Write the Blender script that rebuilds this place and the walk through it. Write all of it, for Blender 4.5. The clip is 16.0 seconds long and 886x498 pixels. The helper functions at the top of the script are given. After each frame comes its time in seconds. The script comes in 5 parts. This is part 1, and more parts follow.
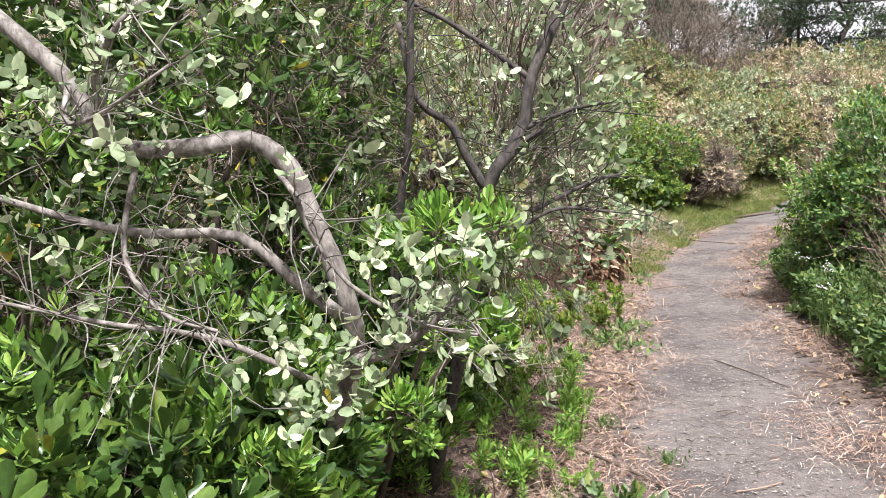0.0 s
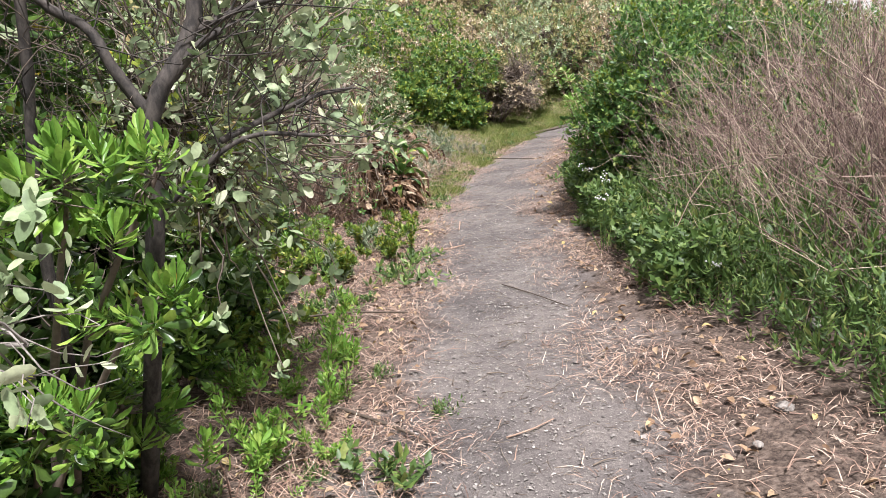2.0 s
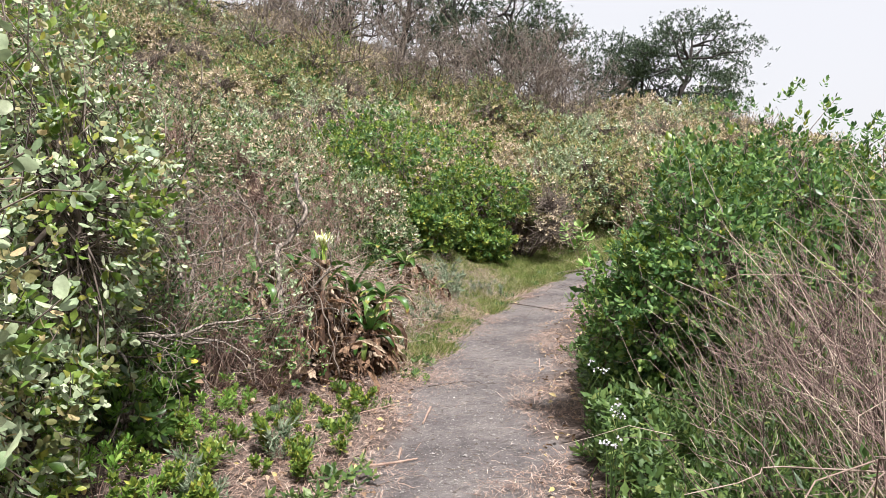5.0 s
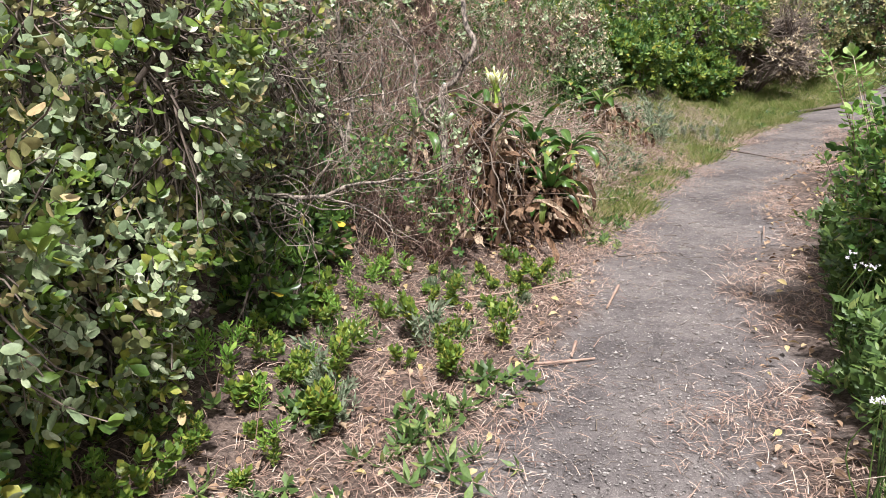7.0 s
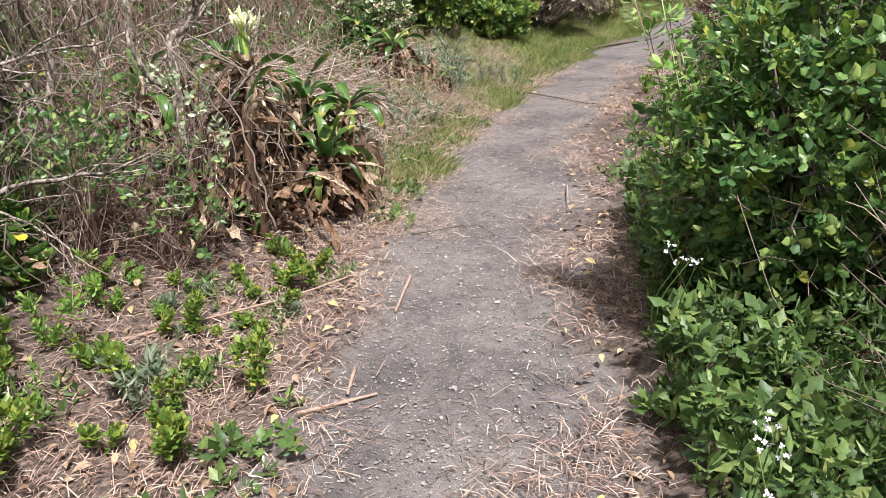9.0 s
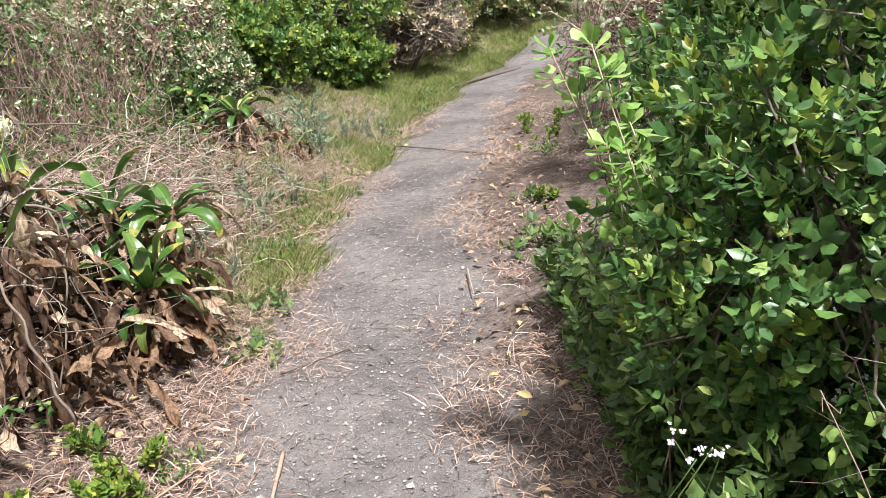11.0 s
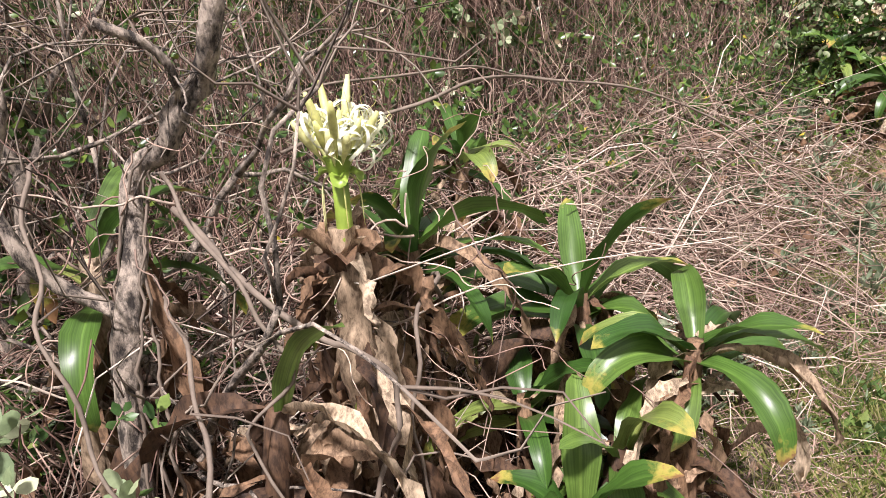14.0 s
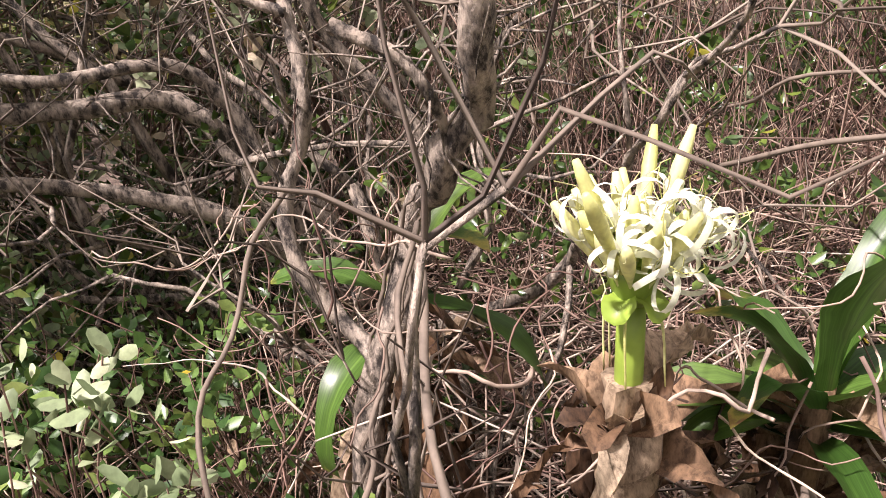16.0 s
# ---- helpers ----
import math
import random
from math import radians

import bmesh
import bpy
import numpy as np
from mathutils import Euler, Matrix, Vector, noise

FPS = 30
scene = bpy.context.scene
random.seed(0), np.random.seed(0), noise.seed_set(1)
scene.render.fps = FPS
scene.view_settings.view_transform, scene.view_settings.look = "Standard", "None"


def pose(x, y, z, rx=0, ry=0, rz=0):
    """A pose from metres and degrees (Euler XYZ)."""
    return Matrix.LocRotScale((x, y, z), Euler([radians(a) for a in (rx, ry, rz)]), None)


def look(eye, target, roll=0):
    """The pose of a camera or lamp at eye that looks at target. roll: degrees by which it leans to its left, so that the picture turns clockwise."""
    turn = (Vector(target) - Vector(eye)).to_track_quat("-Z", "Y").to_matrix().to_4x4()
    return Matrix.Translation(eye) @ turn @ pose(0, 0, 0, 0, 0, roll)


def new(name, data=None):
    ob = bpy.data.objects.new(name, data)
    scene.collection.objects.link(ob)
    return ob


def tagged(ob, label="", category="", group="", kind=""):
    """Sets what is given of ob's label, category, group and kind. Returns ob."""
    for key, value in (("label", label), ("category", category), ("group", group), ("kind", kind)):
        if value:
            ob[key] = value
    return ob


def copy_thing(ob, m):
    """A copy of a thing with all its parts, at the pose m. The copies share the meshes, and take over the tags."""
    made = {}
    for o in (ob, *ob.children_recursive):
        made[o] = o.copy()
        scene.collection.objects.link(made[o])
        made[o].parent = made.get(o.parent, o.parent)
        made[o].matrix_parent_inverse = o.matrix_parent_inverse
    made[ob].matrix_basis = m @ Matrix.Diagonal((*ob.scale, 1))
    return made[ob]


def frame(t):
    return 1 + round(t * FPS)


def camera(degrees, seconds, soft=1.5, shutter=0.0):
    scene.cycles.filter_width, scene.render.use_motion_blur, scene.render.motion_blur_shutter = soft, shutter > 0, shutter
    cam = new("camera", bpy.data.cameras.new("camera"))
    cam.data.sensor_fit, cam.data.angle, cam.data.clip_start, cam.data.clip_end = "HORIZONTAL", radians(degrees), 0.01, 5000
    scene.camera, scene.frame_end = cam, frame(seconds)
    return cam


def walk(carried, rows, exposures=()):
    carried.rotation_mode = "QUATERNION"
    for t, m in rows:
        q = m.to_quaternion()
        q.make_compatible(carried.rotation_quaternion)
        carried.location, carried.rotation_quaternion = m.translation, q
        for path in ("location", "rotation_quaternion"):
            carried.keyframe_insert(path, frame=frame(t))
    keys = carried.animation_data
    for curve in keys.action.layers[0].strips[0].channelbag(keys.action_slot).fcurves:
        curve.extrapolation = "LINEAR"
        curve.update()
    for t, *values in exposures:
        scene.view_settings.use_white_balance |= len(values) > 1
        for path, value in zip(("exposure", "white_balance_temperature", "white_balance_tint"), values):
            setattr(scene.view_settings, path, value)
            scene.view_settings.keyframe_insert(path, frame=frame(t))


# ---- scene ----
cam = camera(64.2, 16.0, soft=0.5)
PATH = [
    (0, (0.232, 0.258, 1.381), (-0.556, 2.088, 1.209), -6.5),
    (0.5, (0.237, 0.32, 1.35), (-0.485, 2.161, 1.054), -7.3),
    (1, (0.206, 0.446, 1.323), (-0.395, 2.31, 0.916), -8.0),
    (1.5, (0.301, 0.652, 1.288), (-0.16, 2.538, 0.809), -8.8),
    (2, (0.446, 0.871, 1.296), (0.095, 2.791, 0.86), -9.8),
    (2.5, (0.455, 1.097, 1.333), (0.133, 3.042, 0.997), -11.3),
    (3, (0.55, 1.377, 1.362), (0.438, 3.359, 1.119), -11.9),
    (3.5, (0.661, 1.69, 1.367), (0.596, 3.674, 1.121), -10.0),
    (4, (0.692, 2.01, 1.374), (0.621, 3.997, 1.162), -8.3),
    (4.5, (0.719, 2.361, 1.406), (0.58, 4.348, 1.221), -6.7),
    (5, (0.71, 2.71, 1.451), (0.278, 4.659, 1.339), -4.4),
    (5.2, (0.698, 2.839, 1.465), (0.131, 4.752, 1.324), -4.0),
    (7.3, (0.467, 3.752, 1.42), (-0.496, 5.419, 0.879), -6.3),
    (7.5, (0.393, 3.822, 1.414), (-0.517, 5.512, 0.852), -6.1),
    (8, (0.394, 4.063, 1.402), (-0.399, 5.791, 0.783), -5.4),
    (8.5, (0.473, 4.36, 1.429), (-0.204, 6.119, 0.759), -5.5),
    (8.7, (0.473, 4.446, 1.424), (-0.132, 6.217, 0.718), -5.7),
    (10.8, (0.372, 5.488, 1.421), (0.214, 7.325, 0.645), -10.6),
    (11, (0.339, 5.599, 1.445), (0.158, 7.472, 0.768), -11.4),
    (11.5, (0.359, 5.927, 1.483), (0.116, 7.855, 1.011), -13.2),
    (12, (0.302, 6.23, 1.505), (-0.099, 8.152, 1.125), -14.7),
    (12.5, (0.116, 6.592, 1.489), (-0.534, 8.446, 1.112), -13.5),
    (13, (0.002, 6.987, 1.48), (-0.924, 8.7, 1.023), -12.0),
    (13.5, (-0.27, 7.308, 1.458), (-1.491, 8.796, 0.917), -9.8),
    (14, (-0.482, 7.573, 1.437), (-1.97, 8.755, 0.814), -7.4),
    (14.5, (-0.609, 7.863, 1.447), (-2.298, 8.705, 0.783), -6.0),
    (15, (-0.767, 7.965, 1.461), (-2.6, 8.411, 0.798), -6.8),
    (15.5, (-0.828, 8.03, 1.489), (-2.718, 8.104, 0.838), -7.0),
    (16, (-0.856, 8.089, 1.488), (-2.741, 7.859, 0.86), -7.1),
]
LEVEL = Matrix.Rotation(radians(-6), 4, "Y")  # the path's cross fall, rising to the east
walk(cam, [(t, LEVEL @ look(eye, target, roll)) for t, eye, target, roll in PATH],
     exposures=[(0, 1.1, 6080, 14), (1.5, 1.0, 6080, 14), (3.5, 0.8, 6080, 13), (5, 0.9, 6050, 13), (8, 0.84, 6050, 14), (11, 1.08, 6000, 11), (12, 0.86, 6050, 12), (13, 0.68, 6100, 15), (14.5, 0.86, 6450, 22), (16, 0.95, 6600, 24)])

# ---- world and light: bright overcast with a veiled sun ----
SUN_EL, SUN_AZ = 64, 145
world = bpy.data.worlds.new("overcast_sky")
scene.world = world
world.use_nodes = True
wn = world.node_tree.nodes
sky = wn.new("ShaderNodeTexSky")
sky.sky_type, sky.sun_disc = "NISHITA", False
sky.sun_elevation, sky.sun_rotation = radians(SUN_EL), radians(SUN_AZ)
sky.air_density, sky.dust_density, sky.ozone_density = 1.0, 6.0, 1.0
haze = wn.new("ShaderNodeMix")
haze.data_type = "RGBA"
haze.inputs[0].default_value = 0.75
haze.inputs[7].default_value = (13.2, 12.8, 12.2, 1)
world.node_tree.links.new(sky.outputs[0], haze.inputs[6])
world.node_tree.links.new(haze.outputs[2], wn["Background"].inputs[0])
wn["Background"].inputs[1].default_value = 0.048
sun = new("sun", bpy.data.lights.new("sun", "SUN"))
sun.data.energy, sun.data.angle, sun.data.color = 5.3, radians(5), (1.0, 0.96, 0.91)
sun.matrix_world = look(Vector((math.sin(radians(SUN_AZ)) * 30, math.cos(radians(SUN_AZ)) * 30, 30 * math.tan(radians(SUN_EL)))), (0, 0, 0))

rng = np.random.default_rng(7)


# ---- materials ----
def ramp(nt, fac, stops):
    node = nt.nodes.new("ShaderNodeValToRGB")
    el = node.color_ramp.elements
    while len(el) < len(stops):
        el.new(0.5)
    for e, (p, c) in zip(el, stops):
        e.position, e.color = p, (*c, 1)
    nt.links.new(fac, node.inputs[0])
    return node.outputs[0]


def tex(nt, kind, scale, detail=4.0, vector=None, rough=0.6):
    node = nt.nodes.new("ShaderNodeTexNoise" if kind == "noise" else "ShaderNodeTexVoronoi")
    node.inputs["Scale"].default_value = scale
    if kind == "noise":
        node.inputs["Detail"].default_value, node.inputs["Roughness"].default_value = detail, rough
    if vector is not None:
        nt.links.new(vector, node.inputs["Vector"])
    return node.outputs[0]


def mixed(nt, fac, a, b, how="MIX"):
    node = nt.nodes.new("ShaderNodeMix")
    node.data_type, node.blend_type = "RGBA", how
    for slot, value in ((0, fac), (6, a), (7, b)):
        if isinstance(value, (int, float)):
            node.inputs[slot].default_value = value
        elif isinstance(value, tuple):
            node.inputs[slot].default_value = (*value, 1)
        else:
            nt.links.new(value, node.inputs[slot])
    return node.outputs[2]


def start(name):
    m = bpy.data.materials.new(name)
    m.use_nodes = True
    nt = m.node_tree
    return m, nt, nt.nodes["Principled BSDF"]


def world_pos(nt):
    return nt.nodes.new("ShaderNodeNewGeometry").outputs["Position"]


def bumped(nt, bsdf, height, strength, distance):
    b = nt.nodes.new("ShaderNodeBump")
    b.inputs["Strength"].default_value, b.inputs["Distance"].default_value = strength, distance
    nt.links.new(height, b.inputs["Height"])
    nt.links.new(b.outputs[0], bsdf.inputs["Normal"])


def leaf_mat(name, stops, rough=0.45, through_light=0.3, spec=0.5, scale=60):
    """Leaves: a colour for each leaf out of the stops, blotches, and light that shines through."""
    m, nt, bsdf = start(name)
    geo = nt.nodes.new("ShaderNodeNewGeometry")
    own = nt.nodes.new("ShaderNodeObjectInfo").outputs["Random"]
    pick = nt.nodes.new("ShaderNodeMath")
    pick.operation = "ADD"
    nt.links.new(geo.outputs["Random Per Island"], pick.inputs[0])
    nt.links.new(own, pick.inputs[1])
    wrap = nt.nodes.new("ShaderNodeMath")
    wrap.operation = "FRACT"
    nt.links.new(pick.outputs[0], wrap.inputs[0])
    col = ramp(nt, wrap.outputs[0], stops)
    spots = tex(nt, "noise", scale, 3, geo.outputs["Position"])
    spots = ramp(nt, spots, [(0.3, (0.72, 0.72, 0.68)), (0.7, (1.2, 1.2, 1.15))])
    col = mixed(nt, 1.0, col, spots, "MULTIPLY")
    nt.links.new(col, bsdf.inputs["Base Color"])
    bsdf.inputs["Roughness"].default_value = rough
    bsdf.inputs["Specular IOR Level"].default_value = spec
    tr = nt.nodes.new("ShaderNodeBsdfTranslucent")
    nt.links.new(col, tr.inputs["Color"])
    mx = nt.nodes.new("ShaderNodeMixShader")
    mx.inputs[0].default_value = through_light
    nt.links.new(bsdf.outputs[0], mx.inputs[1])
    nt.links.new(tr.outputs[0], mx.inputs[2])
    nt.links.new(mx.outputs[0], nt.nodes["Material Output"].inputs[0])
    return m


def bark_mat(name, a, b, scale=30, bump=0.5):
    m, nt, bsdf = start(name)
    p = world_pos(nt)
    mp = nt.nodes.new("ShaderNodeMapping")
    mp.inputs["Scale"].default_value = (1, 1, 0.45)
    nt.links.new(p, mp.inputs[0])
    n = tex(nt, "noise", scale, 6, mp.outputs[0], 0.7)
    n2 = tex(nt, "noise", scale * 0.15, 3, p)
    col = ramp(nt, n, [(0.4, a), (0.6, b)])
    col = mixed(nt, 1.0, col, ramp(nt, n2, [(0.3, (0.7, 0.68, 0.65)), (0.7, (1.2, 1.2, 1.2))]), "MULTIPLY")
    nt.links.new(col, bsdf.inputs["Base Color"])
    bsdf.inputs["Roughness"].default_value = 0.85
    bumped(nt, bsdf, n, bump, 0.01)
    return m


def stalk_mat(name, stops):
    m, nt, bsdf = start(name)
    geo = nt.nodes.new("ShaderNodeNewGeometry")
    col = ramp(nt, geo.outputs["Random Per Island"], stops)
    n = tex(nt, "noise", 45, 3, geo.outputs["Position"])
    col = mixed(nt, 1.0, col, ramp(nt, n, [(0.3, (0.7, 0.7, 0.7)), (0.7, (1.2, 1.2, 1.2))]), "MULTIPLY")
    nt.links.new(col, bsdf.inputs["Base Color"])
    bsdf.inputs["Roughness"].default_value = 0.8
    return m


GLOSSY = leaf_mat("glossy_leaf", [(0.0, (0.031, 0.067, 0.016)), (0.5, (0.056, 0.108, 0.023)), (0.88, (0.099, 0.162, 0.034)), (0.985, (0.140, 0.194, 0.034)), (1.0, (0.55, 0.42, 0.05))], 0.28, 0.2)
FRESH = leaf_mat("fresh_shoot", [(0.0, (0.116, 0.248, 0.036)), (0.6, (0.194, 0.349, 0.055)), (1.0, (0.310, 0.427, 0.087))], 0.4, 0.35)
SILVER = leaf_mat("silvery_leaf", [(0.0, (0.14, 0.20, 0.10)), (0.45, (0.265, 0.335, 0.185)), (0.8, (0.40, 0.45, 0.28)), (1.0, (0.56, 0.59, 0.41))], 0.55, 0.25)
BUSHY = leaf_mat("bush_leaf", [(0.0, (0.045, 0.105, 0.03)), (0.5, (0.09, 0.18, 0.048)), (0.85, (0.18, 0.29, 0.075)), (1.0, (0.33, 0.40, 0.12))], 0.4, 0.34)
SHOOT = leaf_mat("tender_leaf", [(0.0, (0.14, 0.27, 0.05)), (0.6, (0.22, 0.37, 0.08)), (1.0, (0.36, 0.48, 0.16))], 0.4, 0.4)
BRIGHT = leaf_mat("bright_leaf", [(0.0, (0.076, 0.148, 0.027)), (0.5, (0.151, 0.233, 0.038)), (0.85, (0.253, 0.318, 0.053)), (1.0, (0.405, 0.380, 0.075))], 0.42, 0.3)
WEED = leaf_mat("weed_leaf", [(0.0, (0.05, 0.095, 0.026)), (0.5, (0.09, 0.155, 0.04)), (0.85, (0.155, 0.235, 0.06)), (1.0, (0.28, 0.31, 0.10))], 0.5, 0.35)
GREYHERB = leaf_mat("grey_herb_leaf", [(0.0, (0.11, 0.155, 0.085)), (0.6, (0.21, 0.26, 0.165)), (1.0, (0.33, 0.36, 0.25))], 0.65, 0.3)
OLIVE = leaf_mat("olive_leaf", [(0.0, (0.117, 0.137, 0.044)), (0.5, (0.216, 0.220, 0.081)), (0.85, (0.333, 0.288, 0.132)), (1.0, (0.499, 0.357, 0.191))], 0.6, 0.25)
BEIGE = leaf_mat("dry_flower_head", [(0.0, (0.220, 0.162, 0.099)), (0.4, (0.413, 0.324, 0.210)), (0.8, (0.605, 0.500, 0.355)), (1.0, (0.688, 0.607, 0.473))], 0.8, 0.25)
PINE = leaf_mat("pine_needle", [(0.0, (0.023, 0.046, 0.021)), (0.6, (0.046, 0.078, 0.033)), (1.0, (0.091, 0.124, 0.052))], 0.6, 0.1)
GRASS = leaf_mat("grass_blade", [(0.0, (0.09, 0.155, 0.03)), (0.45, (0.19, 0.26, 0.055)), (0.7, (0.31, 0.34, 0.10)), (1.0, (0.52, 0.43, 0.25))], 0.6, 0.35)


def crinum_mat():
    """Strap leaves: parallel veins, a paler midrib, and tips that yellow and brown."""
    m = leaf_mat("crinum_leaf", [(0.0, (0.03, 0.08, 0.015)), (0.5, (0.06, 0.13, 0.024)), (0.85, (0.11, 0.19, 0.04)), (1.0, (0.24, 0.28, 0.08))], 0.36, 0.25, scale=9)
    nt = m.node_tree
    p = world_pos(nt)
    att = nt.nodes.new("ShaderNodeAttribute")
    att.attribute_name = "blade"
    sep = nt.nodes.new("ShaderNodeSeparateColor")
    nt.links.new(att.outputs["Color"], sep.inputs[0])
    stretch = nt.nodes.new("ShaderNodeMapping")
    stretch.inputs["Scale"].default_value = (1.2, 26, 40)
    nt.links.new(att.outputs["Color"], stretch.inputs[0])
    veins = ramp(nt, tex(nt, "noise", 1.0, 2, stretch.outputs[0]), [(0.35, (0.72, 0.74, 0.7)), (0.65, (1.22, 1.2, 1.2))])
    rib = ramp(nt, sep.outputs[1], [(0.44, (1, 1, 1)), (0.5, (1.5, 1.4, 1.4)), (0.56, (1, 1, 1))])
    def sums(a, b, k):
        node = nt.nodes.new("ShaderNodeMath")
        node.operation = "MULTIPLY_ADD"
        nt.links.new(b, node.inputs[0])
        node.inputs[1].default_value = k
        nt.links.new(a, node.inputs[2])
        return node.outputs[0]
    worn = sums(sums(sep.outputs[0], tex(nt, "noise", 38, 5, p), 0.6), sep.outputs[2], 0.5)
    yellow_fac = nt.nodes.new("ShaderNodeMapRange")
    nt.links.new(worn, yellow_fac.inputs[0])
    yellow_fac.inputs[1].default_value, yellow_fac.inputs[2].default_value = 1.43, 1.58
    brown_fac = nt.nodes.new("ShaderNodeMapRange")
    nt.links.new(worn, brown_fac.inputs[0])
    brown_fac.inputs[1].default_value, brown_fac.inputs[2].default_value = 1.56, 1.64
    for node in list(nt.nodes):
        if node.type in ("BSDF_PRINCIPLED", "BSDF_TRANSLUCENT"):
            slot = node.inputs["Base Color"] if node.type == "BSDF_PRINCIPLED" else node.inputs["Color"]
            col = mixed(nt, 1.0, mixed(nt, 1.0, slot.links[0].from_socket, veins, "MULTIPLY"), rib, "MULTIPLY")
            col = mixed(nt, yellow_fac.outputs[0], col, (0.42, 0.36, 0.08))
            nt.links.new(mixed(nt, brown_fac.outputs[0], col, (0.24, 0.13, 0.06)), slot)
    return m


CRINUM = crinum_mat()


def withered_mat():
    m = leaf_mat("withered_leaf", [(0.0, (0.05, 0.026, 0.015)), (0.3, (0.15, 0.082, 0.045)), (0.65, (0.26, 0.16, 0.095)), (1.0, (0.46, 0.36, 0.26))], 0.8, 0.18, scale=26)
    nt = m.node_tree
    p = world_pos(nt)
    mp = nt.nodes.new("ShaderNodeMapping")
    mp.inputs["Scale"].default_value = (1, 1, 0.3)
    nt.links.new(p, mp.inputs[0])
    streak = ramp(nt, tex(nt, "noise", 95, 4, mp.outputs[0], 0.7), [(0.38, (0.45, 0.42, 0.40)), (0.5, (0.95, 0.95, 0.95)), (0.64, (1.4, 1.4, 1.42))])
    for node in list(nt.nodes):
        if node.type in ("BSDF_PRINCIPLED", "BSDF_TRANSLUCENT"):
            slot = node.inputs["Base Color"] if node.type == "BSDF_PRINCIPLED" else node.inputs["Color"]
            nt.links.new(mixed(nt, 1.0, slot.links[0].from_socket, streak, "MULTIPLY"), slot)
    return m


DRYLEAF = withered_mat()
LITTER = leaf_mat("dead_leaf", [(0.0, (0.14, 0.08, 0.045)), (0.5, (0.28, 0.18, 0.11)), (0.85, (0.40, 0.29, 0.19)), (1.0, (0.52, 0.42, 0.15))], 0.75, 0.15)
GRIT = stalk_mat("path_grit", [(0.0, (0.06, 0.05, 0.045)), (0.5, (0.22, 0.2, 0.18)), (0.93, (0.30, 0.27, 0.245)), (1.0, (0.4, 0.37, 0.34))])
STRAW = stalk_mat("straw", [(0.0, (0.095, 0.055, 0.042)), (0.3, (0.22, 0.135, 0.098)), (0.6, (0.34, 0.23, 0.17)), (0.88, (0.44, 0.325, 0.25)), (1.0, (0.56, 0.47, 0.38))])
TWIG = stalk_mat("grey_twig", [(0.0, (0.072, 0.052, 0.040)), (0.5, (0.152, 0.116, 0.088)), (1.0, (0.272, 0.224, 0.176))])
REDTWIG = stalk_mat("reddish_stem", [(0.0, (0.095, 0.05, 0.038)), (0.5, (0.245, 0.15, 0.115)), (0.85, (0.41, 0.29, 0.225)), (1.0, (0.60, 0.48, 0.36))])
REED = stalk_mat("dry_reed", [(0.0, (0.06, 0.034, 0.028)), (0.4, (0.17, 0.108, 0.09)), (0.75, (0.30, 0.215, 0.175)), (1.0, (0.52, 0.43, 0.32))])
PALESTEM = stalk_mat("bleached_stem", [(0.0, (0.14, 0.09, 0.07)), (0.4, (0.30, 0.215, 0.165)), (0.8, (0.46, 0.36, 0.285)), (1.0, (0.62, 0.54, 0.45))])
DARKTWIG = stalk_mat("dark_twig", [(0.0, (0.04, 0.03, 0.022)), (1.0, (0.12, 0.09, 0.065))])
BARK = bark_mat("grey_bark", (0.10, 0.085, 0.075), (0.28, 0.255, 0.23), 35)
DARKBARK = bark_mat("dark_bark", (0.018, 0.015, 0.013), (0.075, 0.063, 0.055), 30)
OLDBARK = bark_mat("weathered_bark", (0.028, 0.022, 0.018), (0.42, 0.35, 0.285), 50, 1.0)
PETAL = leaf_mat("white_petal", [(0.0, (0.74, 0.76, 0.58)), (1.0, (0.84, 0.84, 0.76))], 0.5, 0.3)
BUD = leaf_mat("cream_bud", [(0.0, (0.70, 0.70, 0.26)), (1.0, (0.84, 0.82, 0.46))], 0.5, 0.25)
SCAPE = leaf_mat("green_stalk", [(0.0, (0.24, 0.36, 0.05)), (1.0, (0.30, 0.42, 0.07))], 0.4, 0.15, scale=20)
LILAC = leaf_mat("pale_petal", [(0.0, (0.66, 0.58, 0.70)), (1.0, (0.82, 0.80, 0.83))], 0.6, 0.35)


